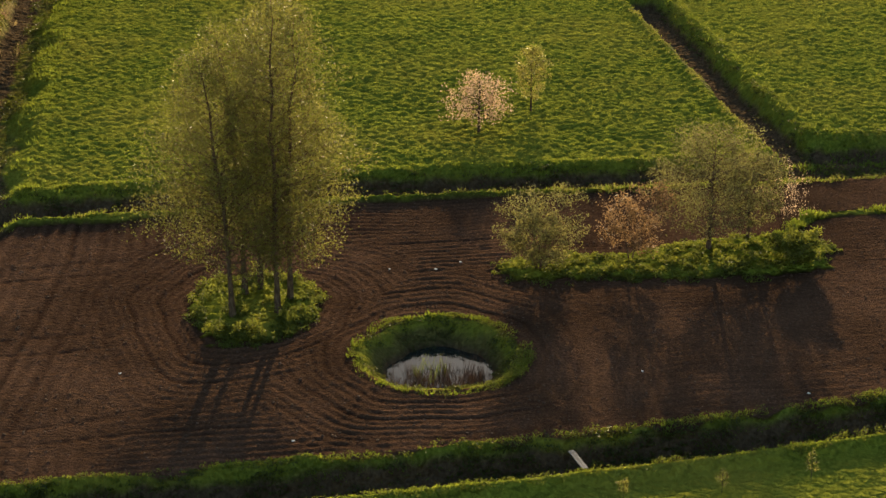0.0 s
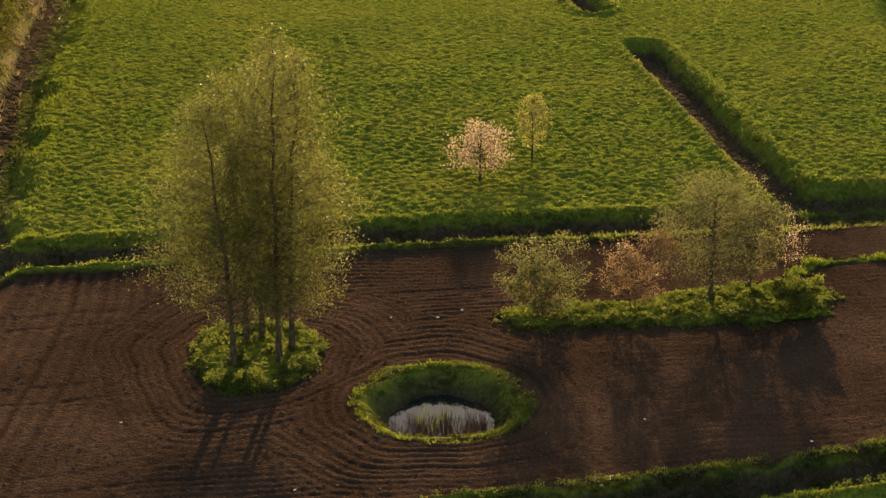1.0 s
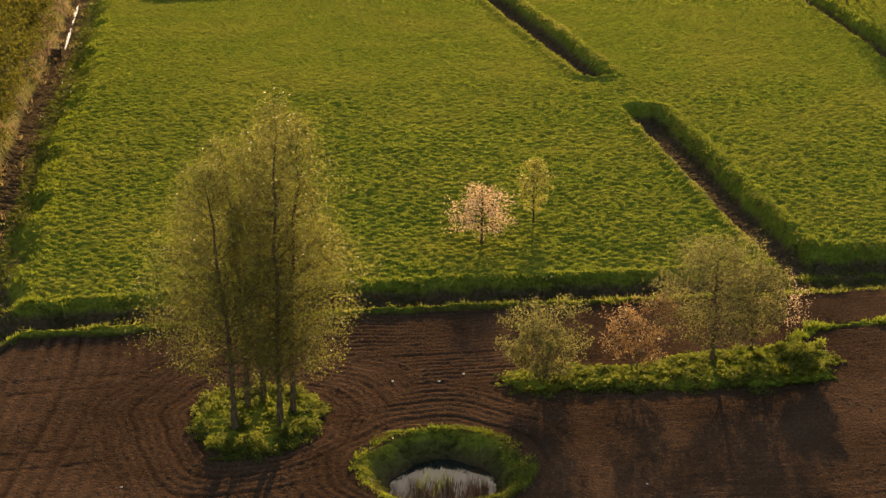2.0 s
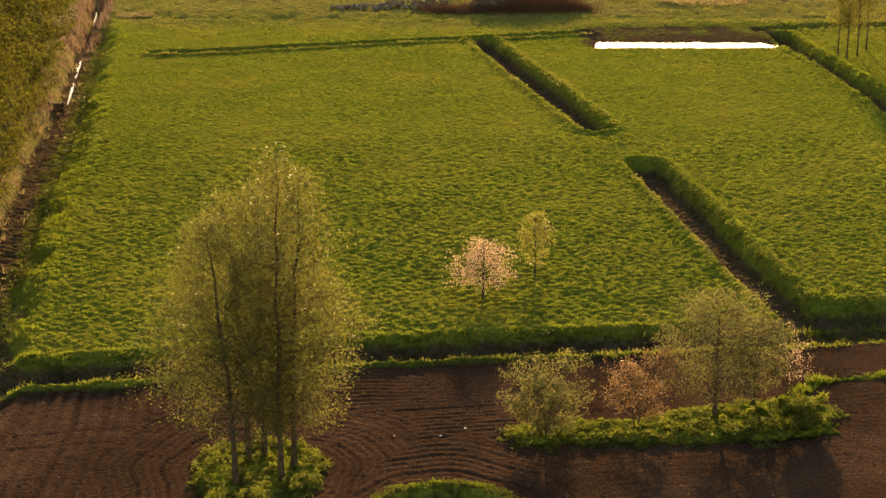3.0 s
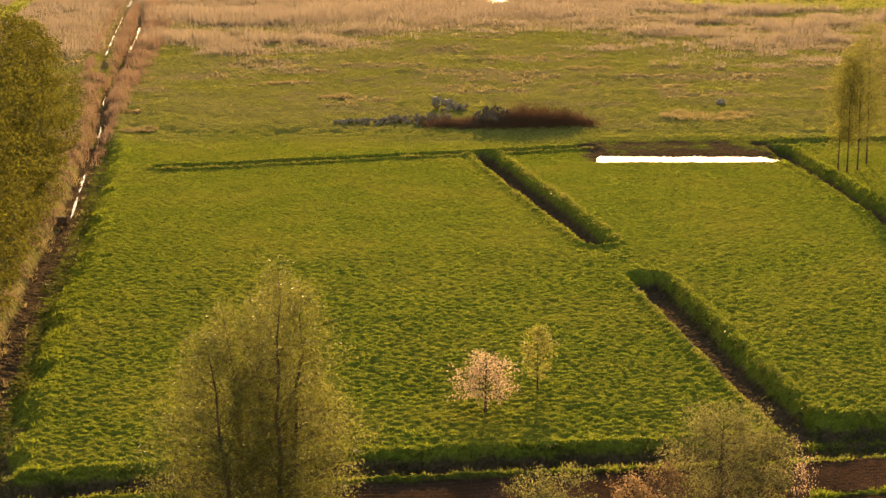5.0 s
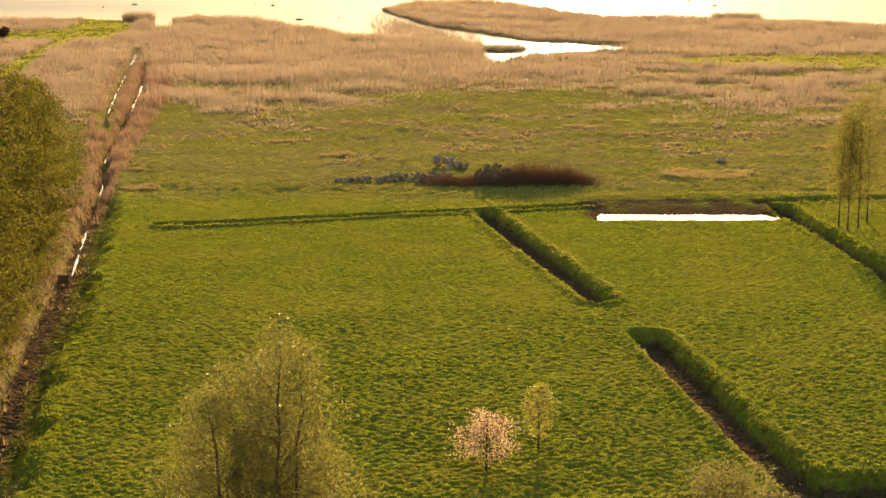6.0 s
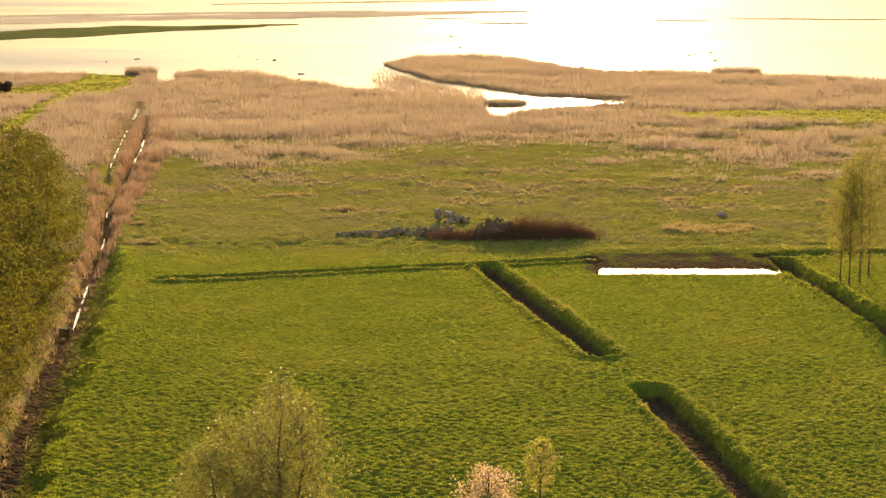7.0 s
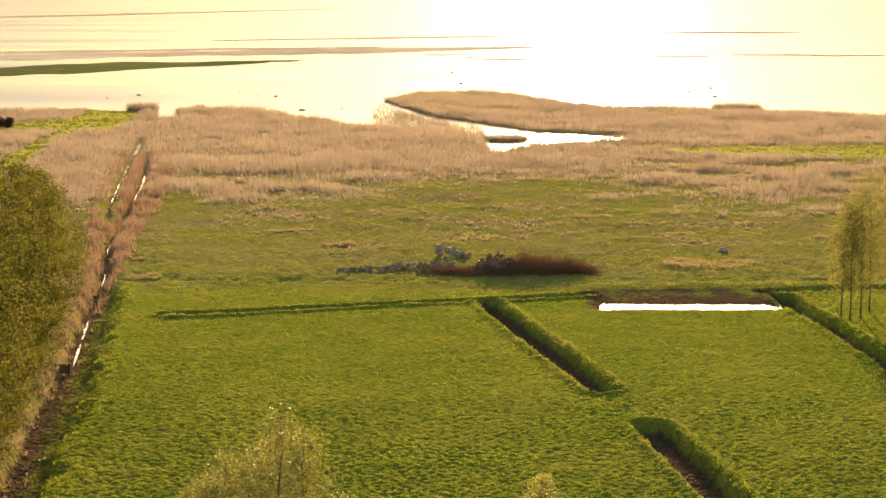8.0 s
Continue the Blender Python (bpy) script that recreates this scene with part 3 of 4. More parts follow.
def leafage(name, x, y, high, wide, count, leaf, material, label, category="plants", kind="stuff"):
    """Low leafy clumps: loose domes of small leaves."""
    n = len(x)
    z = lie(x, y)
    c = np.repeat(np.stack([x, y, z], -1), count, 0)
    hi = np.repeat(np.broadcast_to(high, n), count)
    wi = np.repeat(np.broadcast_to(wide, n), count)
    m = n * count
    a, r = rng.random(m) * 2 * np.pi, np.sqrt(rng.random(m))
    up = rng.random(m) ** 0.6 * np.sqrt(1.05 - r * r)
    c[:, 0] += wi * 0.5 * r * np.cos(a)
    c[:, 1] += wi * 0.5 * r * np.sin(a)
    c[:, 2] += hi * up
    return tagged(leaf_mesh(name, c, leaf, material, np.repeat(rng.random(n), count)), label, category, kind=kind)


def leaf_mesh(name, c, size, material, tone, parent=None, flat=0.0):
    m = len(c)
    d = rng.normal(size=(m, 3))
    d /= np.linalg.norm(d, axis=1)[:, None]
    e = np.cross(d, rng.normal(size=(m, 3)))
    e /= np.linalg.norm(e, axis=1)[:, None]
    s = (size * (0.6 + 0.8 * rng.random(m)))[:, None]
    v = np.stack([c - d * s, c + e * s * 0.55, c + d * s, c - e * s * 0.55], 1).reshape(-1, 3)
    t = np.clip(0.5 * tone + 0.5 * rng.random(m), 0, 1)
    return link_mesh(name, v, np.arange(m * 4).reshape(-1, 4), material, parent, tone=np.repeat(t, 4))


def strew(n, x0, x1, y0, y1):
    return rng.uniform(x0, x1, n), rng.uniform(y0, y1, n)


def keep(x, y, m):
    k = rng.random(len(x)) < m
    return x[k], y[k]


def meadow_mask(x, y):
    m = (1 - ploughed(x, y)) * ease(0.4, 0.1, sunk(x, y)) * (1 - bare_edge(x, y)) * (1 - basin_bank(x, y))
    return m * (np.abs(x) < 0.285 * y + 3)


def tussock_tops(x0, x1, y0, y1):
    """The middle of every tussock within a field."""
    i, j = np.meshgrid(np.arange(math.floor(x0 / TUFT), math.ceil(x1 / TUFT)), np.arange(math.floor(y0 * 1.25 / TUFT), math.ceil(y1 * 1.25 / TUFT)))
    i, j = i.ravel().astype(float), j.ravel().astype(float)
    return (i + hash01(i, j, 41)) * TUFT, (j + hash01(i, j, 48)) * TUFT / 1.25


x, y = tussock_tops(-36, 42, 93, 140)
meadow = keep(x, y, 0.92 * meadow_mask(x, y))
blades("meadow_grass", *meadow, 0.04 + 0.07 * grain(*meadow, 2.2, 81) * (0.5 + rng.random(len(meadow[0]))), 0.34, 14, MEADOW, "short lush green meadow grass in low tussocks", fat=0.034, spread=0.6, even=0.7)
x, y = tussock_tops(-46, 58, 140, 204)
meadow = keep(x, y, 0.92 * meadow_mask(x, y))
blades("meadow_grass", *meadow, 0.03 + 0.07 * grain(*meadow, 2.4, 82) * (0.5 + rng.random(len(meadow[0]))), 0.36, 7, MEADOW, "short lush green meadow grass in low tussocks", fat=0.06, spread=0.6, even=0.6)
x, y = strew(5000, -22, 26, 54, 68)
k = y < along(x, NEAR_DITCH) - 1.2
blades("meadow_grass", x[k], y[k], 0.035, 0.20, 4, MEADOW, "short green meadow grass beside the near ditch")
x, y = strew(26000, -72, 92, 198, 345)
m = (np.abs(x) < 0.285 * y + 3) * ease(0.12, 0.03, sunk(x, y)) * (1.2 - 0.95 * dryness(x, y)) * (1 - basin_bank(x, y))
x, y = keep(x, y, m)
blades("pasture_grass", x, y, 0.05 + 0.15 * grain(x, y, 3.0, 83) ** 2, 0.9, 7, ROUGHGRASS, "rough yellow-green pasture grass in uneven tussocks", fat=0.07, even=0.6)
x, y = strew(22000, -72, 92, 205, 345)
x, y = keep(x, y, ease(0.45, 0.95, dryness(x, y)) * ease(0.4, 0.1, sunk(x, y)) * (np.abs(x) < 0.285 * y + 3))
blades("dead_grass", x, y, 0.12 + 0.3 * grain(x, y, 4.0, 68), 0.7, 5, DRYGRASS, "tufts of dead brown grass and sedge")


x, y = strew(16000, -175, -78, 335, 512)
x, y = keep(x, y, green_land(x, y) * ease(0.5, 0.1, seabed(x, y)) * (np.abs(x) < 0.285 * y + 4))
blades("dike_grass", x, y, 0.25, 0.9, 5, DIKEGRASS, "bright green grass on the low dike by the lake", fat=0.15)


x, y = strew(1600, 16, 39, 196.0, 203.2)
x, y = keep(x, y, ease(0.05, 0.25, sunk(x, y)) * ease(0.85, 0.6, sunk(x, y)))
blades("bank_stubble", x, y, 0.12, 0.35, 5, BROWNSEDGE, "dead brown stubble on the basin's far bank", fat=0.14)
x, y = strew(5000, 42, 110, 358, 392)
x, y = keep(x, y, ease(1.0, 0.8, oval(x, y, 78, 374, 34, 14)))
blades("wet_meadow_grass", x, y, 0.22, 1.0, 5, DIKEGRASS, "light green wet meadow between the reeds", fat=0.15)


for cx, cy, rx, ry in ((-37.5, 212, 2.2, 1.6), (-41.0, 226, 1.5, 1.2), (33, 250, 3.0, 1.5), (-15, 238, 2.5, 1.6), (22, 268, 4, 2), (56, 246, 4, 2.2), (-24, 252, 3, 1.6)):
    a, q = rng.random(160) * 2 * np.pi, np.sqrt(rng.random(160))
    blades("dead_hummock", cx + rx * q * np.cos(a), cy + ry * q * np.sin(a), 0.3, 0.6, 5, DRYGRASS, "low hummock of dead brown grass on the pasture", fat=0.1)


def bank_points(pts, lo, hi, dens, side=0):
    """Places along a line at distances lo to hi from it; side 1: to the line's left, -1: to its right."""
    ox, oy = [], []
    for (ax, ay), (bx, by) in zip(pts, pts[1:]):
        n = math.hypot(bx - ax, by - ay)
        k = int(n * (hi - lo) * dens * (1 if side else 2))
        t, d = rng.random(k), rng.uniform(lo, hi, k)
        s = np.where(rng.random(k) < 0.5, 1, -1) if not side else side
        ox.append(ax + t * (bx - ax) - s * d * (by - ay) / n)
        oy.append(ay + t * (by - ay) + s * d * (bx - ax) / n)
    x, y = np.concatenate(ox), np.concatenate(oy)
    k = np.abs(x) < 0.285 * y + 3
    return x[k], y[k]


def rank(pts, lo, hi, dens, high, side=0, label="rank green grass along the ditch bank", wide=0.35, material=None):
    x, y = bank_points(pts, lo, hi, dens, side)
    x, y = keep(x, y, 0.08 + 0.92 * ease(0.32, 0.62, grain(x, y, 1.5, 86)))
    h = high * (0.25 + 2.4 * grain(x, y, 1.2, 85) ** 2)
    blades("bank_grass", x, y, h, wide, 5, material or RANK, label, spread=0.45, fat=0.12)


rank(NEAR_DITCH, 0.4, 1.3, 8, 0.06, 1, "dark grass on the ditch slope")
rank(NEAR_DITCH, 1.2, 2.0, 50, 0.085, 1, "rank grass between ploughed field and ditch", wide=0.24)
rank(NEAR_DITCH, 1.4, 2.4, 48, 0.085, -1, "rank grass on the near ditch crest", wide=0.24)
# Brown sedge; its dark colour also carries the shade of this slope.
rank(MID_DITCH, 0.4, 1.8, 14, 0.10, 1, "dead brown sedge, also darkening the shaded ditch slope", material=BROWNSEDGE)
rank(MID_DITCH, 1.8, 2.7, 20, 0.13, 1, "rank grass on the meadow's ditch bank")
rank(MID_DITCH, 1.3, 2.4, 24, 0.13, -1, "lit grass strip along the ploughed field")
rank(MID_DITCH, 1.5, 2.4, 12, 0.2, -1, "taller dry grass along the ploughed field", material=ROUGHGRASS)
rank(EAST_DITCH, 0.0, 3.6, 6, 0.2, 0, "coarse herbs in the wide ditch")
rank(DIAG_DITCH, 1.5, 2.5, 10, 0.13, 1)
# Paler pasture grass on these lips puts their sunlit rim into colour.
rank(DIAG_DITCH, 1.6, 2.3, 24, 0.09, -1, "thin grass in a sunlit golden tone along the ditch lip", material=ROUGHGRASS)
rank(BACK_DITCH, 1.5, 2.6, 9, 0.09, -1, "sunlit lip of grass on the ditch edge", material=ROUGHGRASS)
rank(BACK_DITCH, 1.5, 2.5, 10, 0.15, 1, "sunlit tufts of grass on the ditch crest", material=ROUGHGRASS)
rank(FAR_DITCH, 1.1, 1.8, 34, 0.11, -1, "sunlit lip of grass on the ditch edge", material=ROUGHGRASS)
rank(RIM_DITCH, 0.8, 1.8, 8, 0.25, 0)
rank(RIGHT_DITCH, 1.0, 2.2, 10, 0.22, 0)
rank(CANAL[:6], 2.4, 4.6, 9, 0.13, -1, "rank grass on the canal bank")
rank(CANAL[:6], 0.35, 0.8, 5, 0.22, -1, "brown dead stalks in the canal", material=DRYGRASS)
rank(CANAL[:6], 0.35, 1.2, 5, 0.4, 1, "brown dead stalks on the canal bank under the trees", material=DRYGRASS)
rank(CANAL[:6], 1.0, 3.4, 8, 0.3, 1, "brown dead grass and stalks under the tree row", material=CANALREED)
for lo, hi, dens, high in ((0.5, 1.6, 8, 0.8), (1.3, 6.0, 4.5, 0.9)):
    x, y = bank_points([(-40.2, 193)] + CANAL[5:], lo, hi, dens)
    x, y = keep(x, y, ease(1.0, 2.0, off_line(x, y, RUT)) * ease(0.0, -1.6, off_line(x, y, CANAL) - 2.8 - 0.045 * (y - 215) - 1.5 * (grain(x, y, 3, 67) - 0.5)))
    x, y = keep(x, y, 0.3 + 0.7 * grain(x, y, 4, 79))
    blades("canal_reeds", x, y, high * (0.5 + grain(x, y, 5, 80)), 0.8, 6, CANALREED, "dry reddish-brown reeds lining the canal", spread=0.12, fat=0.05, category="reeds", droop=0.22, even=0.4)
rank(RUT[:4], 0.6, 1.1, 4, 0.2, 1, "narrow green edge of the track rut")
rank(STRIP, 0.0, 0.4, 50, 0.22, 0, "grass strip left between two ploughed strips")


for pts, lo, hi, dens, side in ((NEAR_DITCH, 1.1, 2.1, 13, 1), (NEAR_DITCH, 1.5, 2.4, 10, -1), (MID_DITCH, 1.7, 2.6, 5, 1), (MID_DITCH, 1.4, 2.4, 5, -1), (EAST_DITCH, 0.3, 3.6, 6, 0), (DIAG_DITCH, 1.2, 2.4, 5, 1), (BACK_DITCH, 1.3, 2.3, 3, 1), (RIGHT_DITCH, 0.9, 2.0, 2.5, 0)):
    x, y = bank_points(pts, lo, hi, dens, side)
    x, y = keep(x, y, 0.25 + 0.75 * ease(0.35, 0.65, grain(x, y, 2.2, 87)))
    leafage("bank_herbs", x, y, 0.06 + 0.5 * grain(x, y, 1.3, 88) ** 2.5, 0.5, 20, 0.042, HERB, "clumps of leafy herbs on the ditch bank")


# Herbs on the banks' shaded faces, in the darkened leaf colour.
for pts, lo, hi, dens, side in ((NEAR_DITCH, 0.2, 1.7, 20, 1), (MID_DITCH, 0.3, 1.9, 8, 1), (DIAG_DITCH, 0.8, 1.8, 6, 1), (BACK_DITCH, 0.8, 1.6, 2, 1), (CANAL[:6], 0.5, 2.6, 5, -1), (RIGHT_DITCH, 0.6, 1.6, 3, -1)):
    x, y = bank_points(pts, lo, hi, dens, side)
    x, y = keep(x, y, 0.15 + 0.85 * ease(0.3, 0.6, grain(x, y, 1.8, 87)))
    leafage("shaded_herbs", x, y, 0.05 + 0.45 * grain(x, y, 1.5, 88) ** 2.2, 0.55, 16, 0.065, SHADEHERB, "leafy herbs coloured dark for shade on the steep ditch bank")


def ring_points(n, cx, cy, rx, ry, lo, hi):
    a, r = rng.random(n) * 2 * np.pi, np.sqrt(rng.uniform(lo * lo, hi * hi, n))
    return cx + rx * r * np.cos(a), cy + ry * r * np.sin(a)


x, y = ring_points(420, *POND, 0.96, 1.06)
x, y = keep(x, y, 0.12 + 0.88 * ease(0.35, 0.65, grain(x, y, 0.8, 100)))
blades("pond_bank_grass", x, y, 0.05 + 0.2 * grain(x, y, 0.7, 103), 0.26, 6, RANK, "rank green grass round the pond's steep bank", fat=0.12)
x, y = ring_points(600, *POND, 0.92, 1.08)
x, y = keep(x, y, 0.1 + 0.9 * ease(0.35, 0.7, grain(x, y, 1.2, 90)))
leafage("pond_bank_herbs", x, y, 0.05 + 0.34 * grain(x, y, 0.9, 89) ** 2.5, 0.42, 22, 0.038, HERB, "leafy green herbs on the pond rim")
x, y = ring_points(620, *POND, 0.60, 0.93)
x, y = keep(x, y, ease(0.3, 0.7, grain(x, y, 1.0, 84)))
leafage("pond_bank_herbs", x, y, 0.06 + 0.2 * grain(x, y, 0.8, 89), 0.4, 14, 0.045, SHADEHERB, "green herbs coloured dark for shade on the pond's inner slope")
x, y = ring_points(1300, *ISLAND, 0.0, 1.10)
x, y = keep(x, y, (0.06 + 0.94 * ease(0.38, 0.62, grain(x, y, 0.9, 94))) * ease(1.12, 0.85, oval(x, y, *ISLAND)))
leafage("island_herbs", x, y, 0.05 + 1.1 * grain(x, y, 0.8, 91) ** 3, 0.5, 30, 0.058, HERB, "nettles and leafy herbs round the tree trunks")
x, y = ring_points(40, *ISLAND, 0.1, 1.0)
leafage("island_herbs", x, y, 0.35 + 0.4 * rng.random(40), 0.45, 50, 0.06, RANKHERB, "taller yellow-green weeds on the tree island", )
x, y = strew(260, 2.5, 21, 81.5, 90)
x, y = keep(x, y, ease(0.0, -0.5, copse_edge(x, y)))
leafage("copse_herbs", x, y, 0.10 + 0.26 * rng.random(len(x)), 0.45, 40, 0.055, RANKHERB, "taller yellow-green weeds among the shrubs")
x, y = strew(4600, 1.0, 23.5, 80.0, 91.5)
x, y = keep(x, y, ease(0.35, -0.6, copse_edge(x, y) + 1.2 * (grain(x, y, 1.0, 97) - 0.5)) * (0.3 + 0.7 * ease(0.3, 0.6, grain(x, y, 1.1, 93))))
leafage("copse_herbs", x, y, 0.03 + 0.24 * grain(x, y, 1.1, 92) ** 3, 0.55, 24, 0.062, HERB, "leafy green undergrowth beneath the shrubs")


def clods(n):
    """Loose lumps of soil on the ploughed field: squat uneven octahedra."""
    x, y = strew(n, -26, 28, 61, 98)
    k = (ploughed(x, y) > 0.95) * (np.abs(x) < 0.266 * y + 2) * (rng.random(n) < 0.35 + 0.65 * grain(x, y, 2.0, 111))
    x, y = x[k], y[k]
    m = len(x)
    size = 0.025 + 0.060 * rng.random(m) ** 3
    c = np.stack([x, y, lie(x, y) + 0.25 * size], -1)
    d = np.array([(1, 0, 0), (0, 1, 0), (-1, 0, 0), (0, -1, 0), (0, 0, 0.7), (0, 0, -0.5)])
    v = c[:, None] + d[None] * size[:, None, None] * rng.uniform(0.6, 1.35, (m, 6, 1))
    turn = rng.random(m) * 6.28
    o = v - c[:, None]
    o = np.stack([o[..., 0] * np.cos(turn)[:, None] - o[..., 1] * np.sin(turn)[:, None], o[..., 0] * np.sin(turn)[:, None] + o[..., 1] * np.cos(turn)[:, None], o[..., 2]], -1)
    f = np.array([(0, 1, 4), (1, 2, 4), (2, 3, 4), (3, 0, 4), (1, 0, 5), (2, 1, 5), (3, 2, 5), (0, 3, 5)])
    ob = link_mesh("soil_clods", (c[:, None] + o).reshape(-1, 3), (f[None] + 6 * np.arange(m)[:, None, None]).reshape(-1, 3), CLOD)
    return tagged(ob, "small dry clods of brown soil on the ploughed field", "soil", kind="stuff")


clods(16000)


# ---- reeds ----
def reeds(name, x, y, high, material, label, count=5, wide=0.8, base=None, fat=0.05):
    return blades(name, x, y, high, wide, count, material, label, spread=0.16, fat=fat, category="reeds", base=base, droop=0.40, even=0.3)


x, y = strew(122000, -165, 170, 262, 592)
m = reed_cover(x, y) * ease(0.9, 0.5, seabed(x, y)) * (np.abs(x) < 0.285 * y + 4) * ease(0.8, 2.0, off_line(x, y, CANAL)) * ease(0.9, 1.5, off_line(x, y, RUT)) * ease(2.2, 3.2, off_line(x, y, CANAL_MOUTH))
x, y = keep(x, y, m)
reeds("reed_bed", x, y, (0.55 + 1.3 * grain(x, y, 13, 95)) * (0.25 + 0.75 * reed_cover(x, y)) * (0.65 + 0.7 * grain(x, y, 4.5, 96)) * (0.4 + 0.6 * ease(0.9, 4.5, off_line(x, y, RUT))), REED, "wide bed of dry tan reeds along the lake shore", 8, 1.8, fat=0.022)
x, y = ring_points(760, POND[0] + 0.1, 72.3, 2.6, 1.5, 0, 1)
x, y = keep(x, y, 0.25 + 0.75 * ease(0.4, 0.6, grain(x, y, 0.6, 101)))
reeds("pond_reeds", x, y, 0.25 + 1.3 * grain(x, y, 0.5, 102) ** 1.6, CATTAIL, "brown dead reeds standing in the pond", 3, 0.22, base=-1.05, fat=0.05)
x, y = ring_points(16, POND[0] - 0.4, 73.0, 0.7, 0.9, 0, 1)
reeds("pond_sedge", x, y, 0.9, SEDGE, "green sedge standing in the pond", 4, 0.25, base=-1.05, fat=0.08)
x, y = ring_points(420, 13.5, 407, 5, 4.5, 0, 1)
reeds("reed_bed", x, y, 1.5, REED, "low reed islet in the bay", 7, 1.6, base=-0.6, fat=0.03)
x, y = strew(26000, -24, 50, 372, 540)
inside = np.minimum(y - along(x, BAY_NEAR), along(x, BAY_FAR) - y)
x, y = keep(x, y, (inside > -3) * (0.25 + 0.75 * grain(x, y, 7, 77)) * np.where(x < 9, ease(9, 22, along(x, BAY_FAR) - y) * ease(-24, -8, x), 0.07 + 0.25 * ease(12, 0, y - along(x, BAY_NEAR))))
reeds("thin_reeds", x, y, 1.3, REED, "thin dry reeds standing in the bay's shallow water", 5, 1.6, base=-0.6, fat=0.022)
x, y = ring_points(420, -87.0, 498, 4.0, 6, 0, 1)
reeds("reed_bed", x, y, 2.4, REED, "tall block of dry reeds at the canal mouth", 7, 1.6, base=-0.2, fat=0.03)
x, y = ring_points(620, 34.0, 222.0, 6.0, 4.0, 0, 1)
x, y = keep(x, y, 0.3 + 0.7 * ease(0.35, 0.6, grain(x, y, 2.5, 98)))
reeds("dry_grass_patch", x, y, 0.25 + 0.55 * grain(x, y, 3, 99), DRYGRASS, "patch of tall dead brown grass on the pasture", 6, 1.0, fat=0.04)
x, y = ring_points(500, 84, 508, 7, 5, 0, 1)
reeds("reed_bed", x, y, 2.0, REED, "small stand of dry reeds at the water's edge", 6, 1.6, base=-0.6, fat=0.034)


# ---- trees ----
def tube(verts, faces, pts, radii, sides):
    b0 = len(verts)
    for k, p in enumerate(pts):
        a = pts[max(k - 1, 0)]
        b = pts[min(k + 1, len(pts) - 1)]
        d = (Vector(b) - Vector(a)).normalized()
        s = d.orthogonal().normalized()
        t = d.cross(s)
        for j in range(sides):
            w = 2 * math.pi * j / sides
            verts.append(Vector(p) + (s * math.cos(w) + t * math.sin(w)) * radii[k])
    for k in range(len(pts) - 1):
        for j in range(sides):
            faces.append((b0 + k * sides + j, b0 + k * sides + (j + 1) % sides, b0 + (k + 1) * sides + (j + 1) % sides, b0 + (k + 1) * sides + j))


def alder_crown(u):
    """Crown width, 0 to 1, from its foot (u = 0) to its tip (u = 1)."""
    return (0.74 + 0.26 * min(u / 0.25, 1)) * (1 - max(u - 0.25, 0) / 0.80) ** 0.8 if u < 1 else 0.05


def round_crown(u):
    return math.sqrt(max(0.04, 1 - (2 * u - 0.85) ** 2 / 1.35))


def column_crown(u):
    return (0.6 + 0.4 * min(u / 0.35, 1)) * (1 - max(u - 0.45, 0) / 0.58) ** 0.6 if u < 1 else 0.05


